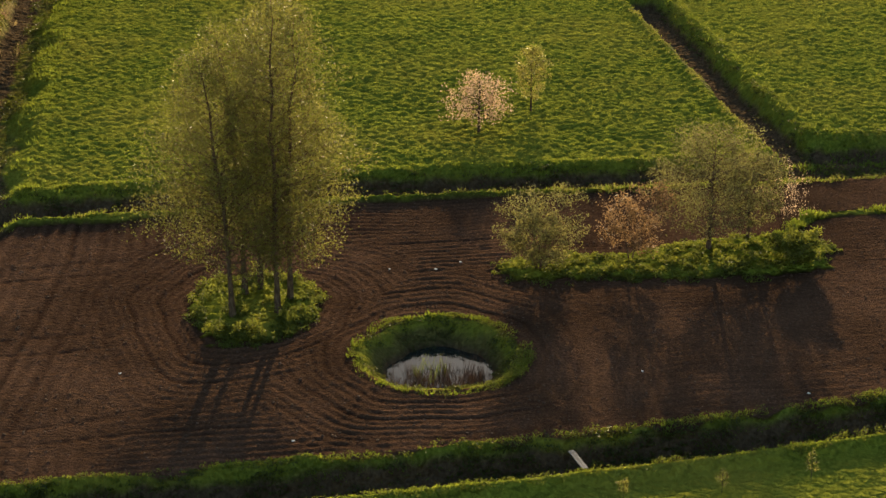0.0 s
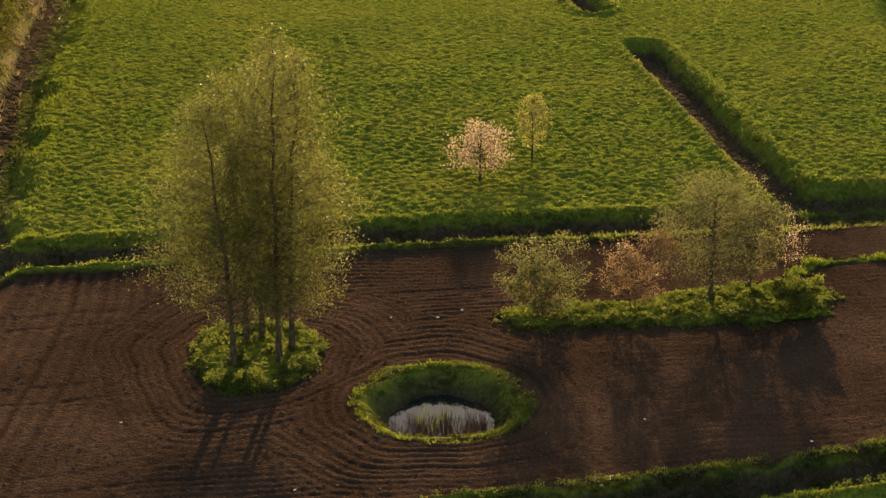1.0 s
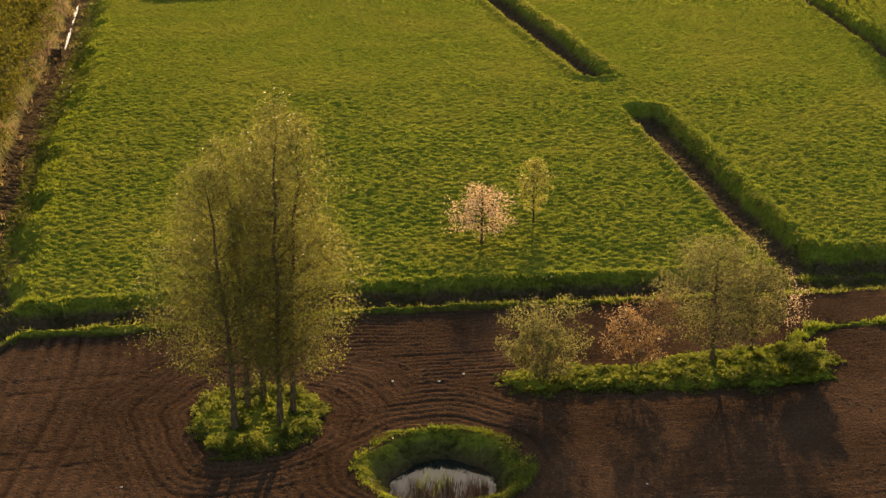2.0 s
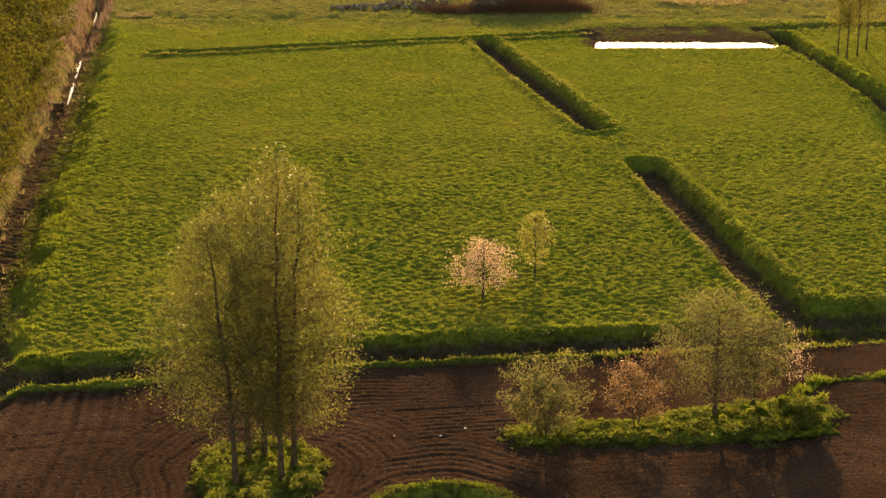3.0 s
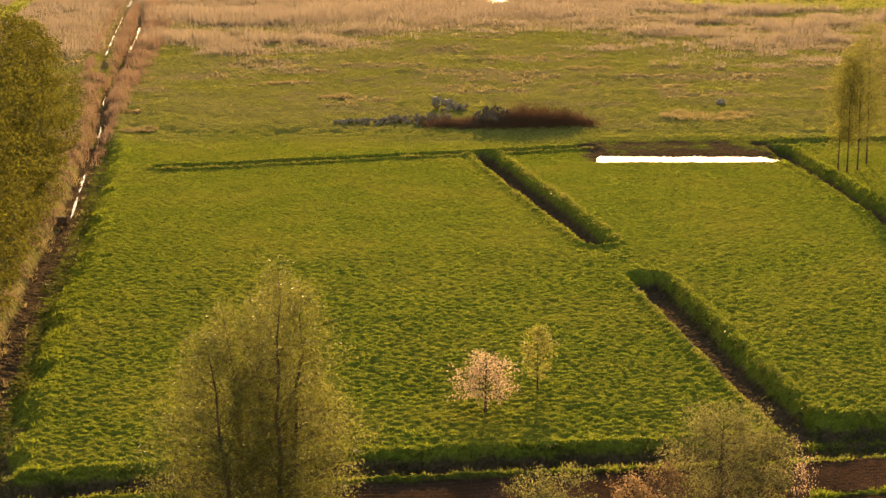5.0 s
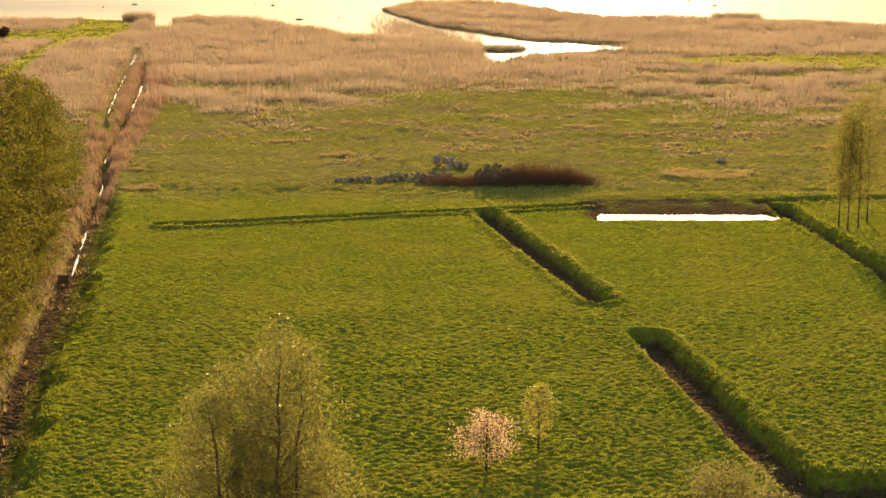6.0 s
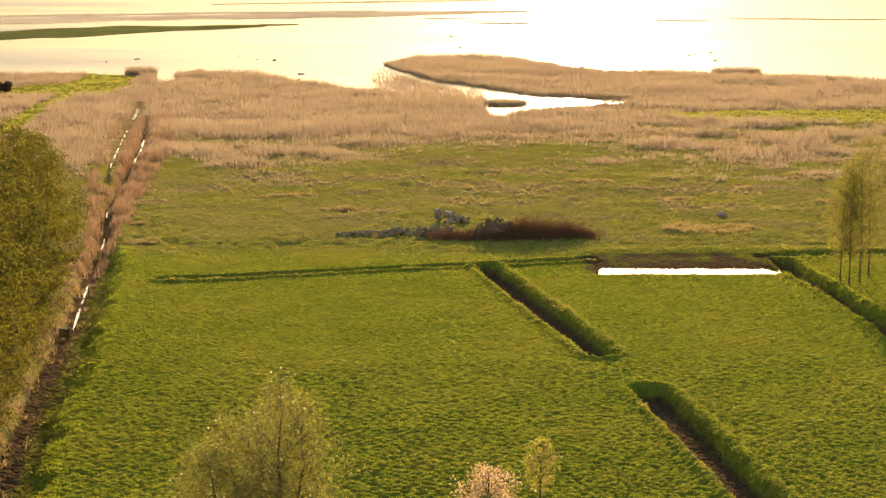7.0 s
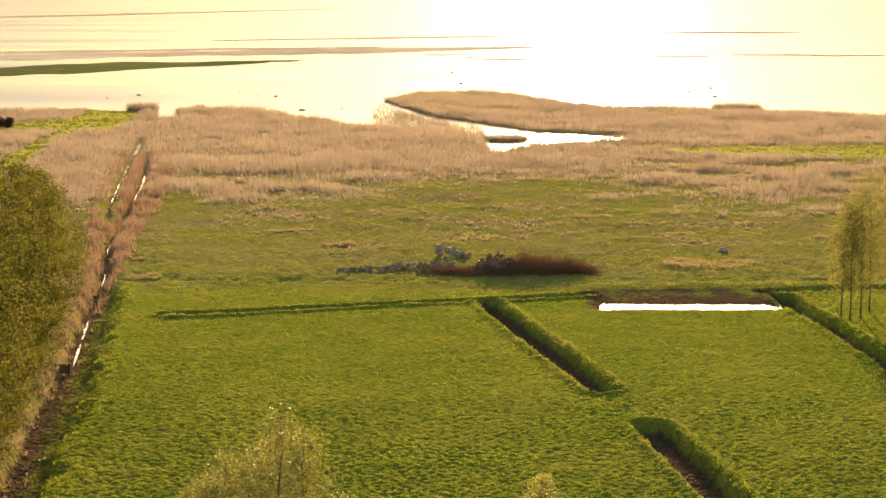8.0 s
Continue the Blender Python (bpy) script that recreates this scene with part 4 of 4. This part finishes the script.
def tree(name, label, at, high, foot, wide, crown, limbs, clusters, per, leaf, leaf_material, thick, seed, category="tree", lean=(0, 0), stems=1, spread=0.3, rise=0.9, droop=0.0, limb=1.0):
    """A tree: tapered trunk with its limbs, and a loose crown of single leaves."""
    r = random.Random(seed)
    x0, y0 = at
    z0 = float(lie(np.array([x0]), np.array([y0]))[0])
    top = tagged(new(name), label, category)
    top.location = (x0, y0, z0)
    wood_v, wood_f, limb_v, limb_f, points, tones = [], [], [], [], [], []
    for s in range(stems):
        az = 2 * math.pi * (s + r.random()) / stems
        sx, sy = (math.cos(az), math.sin(az)) if stems > 1 else (0, 0)
        h = high * (1 if s == 0 else r.uniform(0.75, 0.95))
        trunk = []
        for k in range(10):
            u = k / 9
            out = wide * 0.45 * u ** 1.2 if stems > 1 else 0
            trunk.append(Vector((lean[0] * u * u + sx * (out + 0.1) + r.gauss(0, 0.006) * h * u, lean[1] * u * u + sy * (out + 0.1) + r.gauss(0, 0.006) * h * u, -0.15 + (h + 0.15) * u)))
        radii = [thick / math.sqrt(stems) * ((1 - k / 9) ** 0.8 * 0.92 + 0.05) * (1.35 if k == 0 else 1) for k in range(10)]
        tube(wood_v, wood_f, trunk, radii, 7)
        n = max(4, limbs // stems)
        for b in range(n):
            u = (b + r.random()) / n
            hz = foot + (h - foot) * (0.02 + 0.96 * u)
            kf = min(hz / h * 9, 8.999)
            k = int(kf)
            p = trunk[k].lerp(trunk[k + 1], kf - k)
            az = b * 2.39996 + r.uniform(-0.5, 0.5)
            reach = wide * crown(u) * r.uniform(0.65, 1.08) * (0.8 if stems > 1 else 1)
            pts = [p]
            up = reach * rise * r.uniform(0.6, 1.2)
            for q in range(1, 5):
                f = q / 4
                pts.append(p + Vector((math.cos(az) * reach * f, math.sin(az) * reach * f, up * f ** 0.8 - droop * reach * f ** 2)) + Vector((r.gauss(0, 0.04), r.gauss(0, 0.04), r.gauss(0, 0.04))) * reach)
            rb = max(0.008, radii[k] * 0.26 * limb)
            tube(limb_v, limb_f, pts, [rb * (1 - 0.2 * q) for q in range(5)], 4)
            m = max(2, int(clusters / stems / n * (0.3 + 1.2 * crown(u))))
            for c in range(m):
                f = r.uniform(0.32, 1.06) ** 0.8
                kf2 = min(f * 4, 3.999)
                g0 = pts[int(kf2)].lerp(pts[int(kf2) + 1], kf2 - int(kf2))
                sp = spread * (0.35 + 0.65 * f) * max(0.5, reach / wide)
                g1 = g0 + Vector((r.gauss(0, sp), r.gauss(0, sp), r.gauss(0.1, sp * 0.9)))
                if c % 2 == 0 or high < 5:
                    tube(limb_v, limb_f, [g0, g1], [0.010, 0.004], 3)
                t = r.random()
                for _ in range(int(per * r.uniform(0.5, 1.5))):
                    w = r.random()
                    points.append(g0.lerp(g1, w) + Vector((r.gauss(0, 0.13), r.gauss(0, 0.13), r.gauss(0, 0.12))) * (spread / 0.35))
                    tones.append(t)
    trunk_ = link_mesh("trunk", wood_v, wood_f, BARK, top, "dark rough trunk", smooth=True)
    link_mesh("branchwork", limb_v, limb_f, BARK, trunk_, "thin bare limbs and twigs", smooth=True)
    leaf_mesh("crown", np.array([tuple(p) for p in points]), leaf, leaf_material, np.array(tones), top)
    return top


ALDER_LABEL = "tall slender alder with sparse young olive leaves on the field island"
for at, high, wide, lean, seed in (((-7.8, 77.4), 16.5, 3.9, (0.1, 0.0), 1), ((-7.3, 78.9), 15.0, 4.2, (0.7, 0.2), 2), ((-9.95, 76.9), 13.2, 4.7, (-1.1, 0.0), 3), ((-9.6, 79.5), 13.6, 4.6, (-1.0, 0.4), 4), ((-8.9, 80.2), 14.2, 4.4, (0.0, 0.5), 5)):
    tagged(tree("alder", ALDER_LABEL, at, high, 1.7, wide, alder_crown, 84, 1250, 14, 0.056, ALDER, 0.145, seed, lean=lean, spread=0.75, rise=0.5), group="alders on the island")
tree("cherry_tree", "small round cherry tree covered in pale pink blossom", (2.6, 105.2), 3.7, 1.0, 2.2, round_crown, 46, 300, 10, 0.060, BLOSSOM, 0.10, 11, spread=0.46, rise=0.16, limb=1.9, droop=0.12)
tree("young_tree", "slim young tree with yellow-green spring leaves", (6.1, 109.3), 4.3, 0.75, 1.25, column_crown, 32, 360, 9, 0.058, LIME, 0.075, 12, spread=0.32, rise=0.8)
tree("willow_shrub", "rounded pale green willow shrub on the field copse", (5.2, 83.0), 4.2, 0.1, 2.5, round_crown, 64, 720, 12, 0.056, WILLOW, 0.08, 13, "shrub", stems=5, spread=0.44, rise=0.4, limb=1.9)
tree("russet_shrub", "small shrub with russet young leaves in the copse", (10.1, 84.3), 4.0, 0.4, 2.2, round_crown, 44, 420, 10, 0.058, RUSSET, 0.07, 14, "shrub", stems=3, spread=0.42, rise=0.5, limb=1.9)
tree("crab_tree", "round bushy tree with thin olive foliage on the copse", (14.4, 85.6), 6.3, 0.7, 3.4, round_crown, 90, 1050, 12, 0.053, WILLOW, 0.13, 15, spread=0.55, rise=0.4, limb=1.2)
tree("copse_tree", "smaller thin-leaved tree behind the bushy one", (16.8, 87.6), 4.6, 0.6, 2.2, round_crown, 38, 480, 12, 0.058, WILLOW, 0.09, 16, spread=0.40, rise=0.5, limb=1.9)
tree("blossom_shrub", "thin shrub with scattered whitish blossom", (19.0, 89.0), 3.3, 0.6, 1.6, round_crown, 26, 130, 7, 0.04, BLOSSOM, 0.05, 17, "shrub", stems=3, spread=0.36, rise=0.6)
tree("elder_bush", "low dense leafy bush at the copse's end", (18.7, 83.9), 1.5, 0.1, 1.5, round_crown, 30, 420, 18, 0.06, RANKHERB, 0.05, 18, "bush", stems=5, spread=0.30, rise=0.4)
for at, high, wide, seed in (((42.6, 185.7), 12.8, 2.0, 21), ((43.4, 184.9), 12.4, 1.8, 22), ((44.7, 185.7), 14.0, 2.2, 25), ((46.6, 189.6), 15.4, 2.9, 23), ((48.6, 188.5), 16.2, 3.2, 24)):
    tagged(tree("birch", "slim tall birch with light spring leaves by the ditch", at, high, 2.6, wide * 1.1, column_crown, 44, 480, 10, 0.080, ASPEN, 0.09, seed, lean=(0.5 * math.sin(seed), 0.3), spread=0.85, rise=0.6, limb=1.5), group="birches by the ditch")
for at, high, wide, seed in (((-32.6, 108), 17.5, 4.5, 31), ((-33.6, 115.5), 18.5, 4.7, 32), ((-34.6, 123), 19.0, 4.8, 33), ((-35.6, 130.5), 20.0, 4.9, 34), ((-36.6, 138), 21.0, 5.0, 35), ((-37.4, 146), 21.5, 5.0, 36), ((-38.2, 154), 20.0, 4.8, 37), ((-39.0, 162), 18.8, 4.6, 38), ((-39.9, 170), 17.8, 4.3, 39)):
    tagged(tree("birch", "tall leafy birch in the row beside the canal", at, high, 0.3, wide, column_crown, 66, 1050, 11, 0.115, BIRCH, 0.2, seed, spread=0.75, rise=0.5), group="tree row by the canal")
for at, high, seed in (((15.2, 61.8), 1.35, 41), ((11.4, 60.7), 1.0, 42), ((7.4, 60.3), 0.8, 43)):
    tagged(tree("sapling", "thin young sapling with few pale leaves", at, high, 0.3, 0.26, column_crown, 12, 44, 5, 0.036, LIME, 0.016, seed, "sapling", spread=0.11, rise=0.9), group="saplings")


# ---- stones, heaps and the plank ----
def rock_data(name, seed, flat=0.7, level=2):
    r = random.Random(seed)
    bm = bmesh.new()
    bmesh.ops.create_icosphere(bm, subdivisions=level, radius=1.0)
    o = Vector((r.random() * 50, r.random() * 50, r.random() * 50))
    for v in bm.verts:
        k = 0.75 + 0.55 * noise.noise(v.co * 1.1 + o) + 0.2 * noise.noise(v.co * 2.7 + o)
        v.co = Vector((v.co.x * k, v.co.y * k * 0.9, v.co.z * k * flat))
    me = bpy.data.meshes.new(name)
    bm.to_mesh(me)
    bm.free()
    return me


def rocks(name, label, category, places, material, group, on_land=False):
    kinds = [rock_data(name, 100 + k) for k in range(5)]
    for me in kinds:
        me.materials.append(material)
    for k, (x, y, z, s) in enumerate(places):
        ob = new(name, kinds[k % 5])
        z = float(lie(np.array([x]), np.array([y]))[0]) + 0.3 * s if on_land else z
        ob.matrix_world = pose(x, y, z, 0, 0, 77 * k) @ Matrix.Diagonal((1.25 * s, s, 0.8 * s, 1))
        tagged(ob, label, category, group)


rocks("boulder", "dark boulder standing out of the shallow lake", "boulder", [
    (-42.3, 506, -0.5, 1.0), (-49, 505, -0.6, 0.7), (-55.9, 568, -0.5, 0.8), (-101.6, 574, -0.5, 0.9), (-109, 560, -0.6, 0.8), (-62, 572, -0.6, 0.7), (1.9, 720, -0.5, 1.2), (4.7, 638, -0.5, 0.9),
    (70, 613, -0.5, 1.2), (81.7, 591, -0.5, 0.8), (86.7, 567, -0.5, 1.0), (86, 605, -0.6, 0.8), (92, 612, -0.6, 0.9), (123.8, 630, -0.6, 0.8), (-31, 512, -0.6, 0.6), (-24, 520, -0.6, 0.6), (-70, 590, -0.6, 0.7), (-87, 503, -0.3, 0.8), (-103, 500, -0.1, 0.9)], DARKSTONE, "boulders in the lake")
rocks("white_stone", "small pale stone lying on the ploughed soil", "stone", [
    (-0.1, 83.4, 0.03, 0.09), (-2.5, 83.3, 0.03, 0.08), (1.2, 84.3, 0.03, 0.08), (-6.1, 65.0, 0.06, 0.07), (16.6, 69.4, 0.06, 0.08), (-14.5, 71.3, 0.04, 0.07), (9.4, 71.6, 0.04, 0.07)], CHALK, "pale stones on the soil", True)
heap = tagged(new("stone_heap"), "long low heap of grey field stones on the pasture", "stone heap")
heap.location = (-6, 217.5, 0)
kinds = [rock_data("stone", 200 + k, 0.8, 1) for k in range(5)]
for me in kinds:
    me.materials.append(STONE)
r = random.Random(5)
us = np.array([r.random() ** 0.7 for k in range(290)])
xs, ys = -13.8 + 14.6 * us, 217.2 + 1.2 * us + np.array([r.gauss(0, 0.45 + 0.6 * u) for u in us])
for k, (u, x, y, under) in enumerate(zip(us, xs, ys, lie(xs, ys))):
    s = 0.14 + 0.3 * r.random() ** 1.6
    z = under + 0.08 + (0.22 + 1.05 * u) * r.random() ** 0.8 * max(0.2, 1 - abs(y - 217.2 - 1.2 * u) / 2)
    ob = new("stone", kinds[k % 5])
    ob.parent = heap
    ob.matrix_basis = pose(x + 6, y - 217.5, z, 40 * r.random(), 40 * r.random(), 360 * r.random()) @ Matrix.Scale(s, 4)
pile = tagged(new("boulder_pile"), "pile of large grey boulders behind the stone heap", "boulder pile")
pile.location = (0.3, 228, 0)
for x, y, z, s in ((-1.3, 0.6, 1.1, 1.15), (-0.2, 0.3, 0.8, 0.9), (0.9, 0.0, 0.6, 0.85), (1.7, -0.8, 0.35, 0.7), (0.2, -0.9, 0.4, 0.7), (-1.2, -0.8, 0.35, 0.6), (1.2, -1.6, 0.3, 0.6), (2.1, -1.9, 0.25, 0.5), (0.5, 0.9, 0.9, 0.8), (-0.6, -1.4, 0.25, 0.45), (2.5, -0.4, 0.3, 0.5)):
    ob = new("boulder", kinds[int(7 * s) % 5])
    ob.parent = pile
    ob.matrix_basis = pose(x, y, z + stand(0.3 + x, 228 + y), 30 * s, 50 * x, 90 * y) @ Matrix.Scale(s, 4)


def brush(name, label, places, high, wide, count, material, seed, category):
    r = random.Random(seed)
    x0, y0 = places[0]
    top = tagged(new(name), label, category)
    v, f, sticks = [], [], []
    for k in range(count):
        u = r.random()
        i = min(int(u * (len(places) - 1)), len(places) - 2)
        w = u * (len(places) - 1) - i
        x = places[i][0] * (1 - w) + places[i + 1][0] * w + r.gauss(0, wide * 0.3)
        y = places[i][1] * (1 - w) + places[i + 1][1] * w + r.gauss(0, wide * 0.35)
        a, h = r.random() * 6.28, high * r.uniform(0.3, 1.0) ** 1.3 * (0.36 + 0.64 * math.exp(-(((u - 0.66) / 0.22) ** 2))) * (0.9 + 0.2 * math.sin(23 * u + 1))
        d = Vector((math.cos(a) * 0.5, math.sin(a) * 0.5, 1)) * h
        sticks.append((x, y, d))
    for (x, y, d), under in zip(sticks, lie([q[0] for q in sticks], [q[1] for q in sticks])):
        b = Vector((x, y, under - 0.1))
        tube(v, f, [b, b + d * 0.55 + Vector((r.gauss(0, 0.1), 0, 0.1)), b + d], [0.035, 0.025, 0.010], 3)
    link_mesh("brushwood", v, f, material, top)
    return top


brush("brush_pile", "long brown pile of dead brushwood on the pasture", [(-1.2, 215.2), (5, 215.4), (11.5, 215.4), (18.2, 217.0)], 3.3, 3.2, 4600, TWIG, 3, "brush pile")
mound = tagged(new("rubble_mound"), "dark mound of rubble and earth rising from the brush pile", "mound")
mound.location = (6.1, 215.6, stand(6.1, 215.6))
body = new("earth_core", rock_data("earth_core", 77, 0.8, 3))
body.data.materials.append(EARTH)
body.parent = mound
body.matrix_basis = pose(0, 0, 0.4) @ Matrix.Diagonal((2.6, 1.3, 2.1, 1))
lumps = [rock_data("rubble", 220 + k, 0.8, 1) for k in range(3)]
for me, stuff_ in zip(lumps, (EARTH, DARKSTONE, EARTH)):
    me.materials.append(stuff_)
r = random.Random(9)
for k in range(130):
    a, up = r.random() * 6.28, r.random()
    w = math.sqrt(1 - up * up)
    ob = new("rubble", lumps[k % 3])
    ob.parent = mound
    ob.matrix_basis = pose(2.6 * w * math.cos(a), 1.4 * w * math.sin(a), 0.2 + 2.1 * up, 90 * r.random(), 90 * r.random(), 360 * r.random()) @ Matrix.Scale(r.uniform(0.12, 0.34), 4)
single = tagged(new("boulder", rock_data("boulder", 78)), "single grey boulder in the rough pasture", "boulder")
single.data.materials.append(STONE)
single.matrix_world = pose(37, 232.5, stand(37, 232.5) + 0.2) @ Matrix.Scale(0.9, 4)

tree("dark_shrub", "low dark shrub at the edge of the green dike", (-110.5, 434), 2.3, 0.1, 2.8, round_crown, 24, 160, 10, 0.22, CATTAIL, 0.12, 51, "shrub", stems=4, spread=0.6, rise=0.4)
bridge = tagged(new("footbridge"), "weathered grey plank laid across the ditch", "footbridge")
bridge.location = (5.85, 63.45, 0.0)
bridge.rotation_euler = (0, 0, math.radians(18))
for k in range(2):
    bm = bmesh.new()
    bmesh.ops.create_cube(bm, size=1.0, matrix=Matrix.Translation((0.135 * k - 0.065, 0, 0)) @ Matrix.Diagonal((0.125, 1.6, 0.05, 1)))
    bmesh.ops.bevel(bm, geom=bm.edges[:], offset=0.008, segments=1, affect="EDGES")
    part("board", bm, PLANK, bridge)


sluice = tagged(new("wooden_sluice"), "small weathered brown wooden sluice across the canal", "sluice")
sluice.location = (-36.75, 162.6, -0.1)
for k in range(4):
    bm = bmesh.new()
    bmesh.ops.create_cube(bm, size=1.0, matrix=pose(0, 0.02 * (k % 2), -0.62 + 0.2 * k, 0, 1.5 * (k % 2)) @ Matrix.Diagonal((1.5, 0.06, 0.185, 1)))
    bmesh.ops.bevel(bm, geom=bm.edges[:], offset=0.012, segments=1, affect="EDGES")
    part("board", bm, OLDWOOD, sluice)
for k in (-1, 1):
    bm = bmesh.new()
    bmesh.ops.create_cube(bm, size=1.0, matrix=pose(0.68 * k, -0.10, -0.45, 0, 3 * k) @ Matrix.Diagonal((0.13, 0.13, 1.5, 1)))
    bmesh.ops.bevel(bm, geom=bm.edges[:], offset=0.02, segments=1, affect="EDGES")
    part("post", bm, OLDWOOD, sluice)
bm = bmesh.new()
bmesh.ops.create_cube(bm, size=1.0, matrix=pose(0, 0.12, 0.14) @ Matrix.Diagonal((1.7, 0.34, 0.06, 1)))
bmesh.ops.bevel(bm, geom=bm.edges[:], offset=0.012, segments=1, affect="EDGES")
part("walkboard", bm, OLDWOOD, sluice)


# ---- islets and bars out in the lake ----
def bar(name, label, x0, y0, x1, y1, half, material, seed, kind="structure", high=0.25):
    """A low uneven bank of mud or grass just out of the water."""
    n = 140
    t = np.linspace(0, 1, n)
    cx, cy = x0 + (x1 - x0) * t, y0 + (y1 - y0) * t
    w = half * np.sin(np.pi * np.clip(t, 0.02, 0.98)) ** 0.5 * (0.30 + 0.9 * grain(cx, cy, max(half * 1.5, 8), seed) + 0.55 * grain(cx, cy, max(half * 0.35, 4), seed + 2))
    off = half * 0.6 * (grain(cx, cy, max(half * 3, 20), seed + 1) - 0.5)
    v, f = [], []
    for k in range(n):
        for s, z in ((-1, -0.15), (-0.7, high), (0.7, high), (1, -0.15)):
            v.append((cx[k], cy[k] + off[k] + s * w[k], LAKE_LEVEL + z))
    for k in range(n - 1):
        for j in range(3):
            f.append((4 * k + j, 4 * k + 4 + j, 4 * k + 5 + j, 4 * k + 1 + j))
    return tagged(link_mesh(name, v, f, material, smooth=True), label, "bank", kind=kind)


bar("islet", "low grassy islet in the lake", -290, 640, -84, 808, 50, ISLETGREEN, 301)
bar("islet", "small grassy islet in the lake", -92, 822, -70, 830, 7, ISLETGREEN, 341)
bar("mud_bank", "long pale mud bank in the lake", -380, 790, 60, 1015, 46, MUDFLAT, 303)
bar("mud_bank", "narrow mud bank beyond the long one", -300, 905, -40, 1010, 14, MUDFLAT, 321)
bar("mud_bank", "far thin mud bank in the lake", -150, 1120, 70, 1230, 16, MUDFLAT, 315)
bar("mud_bank", "low mud bank in the lake", -12, 898, 12, 898, 9, MUDFLAT, 305)
bar("mud_bank", "low mud bank in the lake", 15, 843, 42, 843, 9, MUDFLAT, 307)
bar("mud_bank", "low mud bank in the lake", 8, 868, 26, 868, 5, MUDFLAT, 323)
bar("mud_bank", "low mud bank in the lake", 102, 876, 130, 874, 8, MUDFLAT, 309)
bar("mud_bank", "low mud bank in the lake", 145, 898, 190, 896, 10, MUDFLAT, 311)
bar("mud_bank", "low mud bank in the lake", 185, 886, 222, 892, 8, MUDFLAT, 325)
bar("mud_bank", "low mud bank in the lake", 155, 1300, 262, 1310, 26, MUDFLAT, 313)
bar("mud_bank", "far dark sandbank near the horizon", -700, 1500, -150, 2500, 70, MUDFLAT, 327)
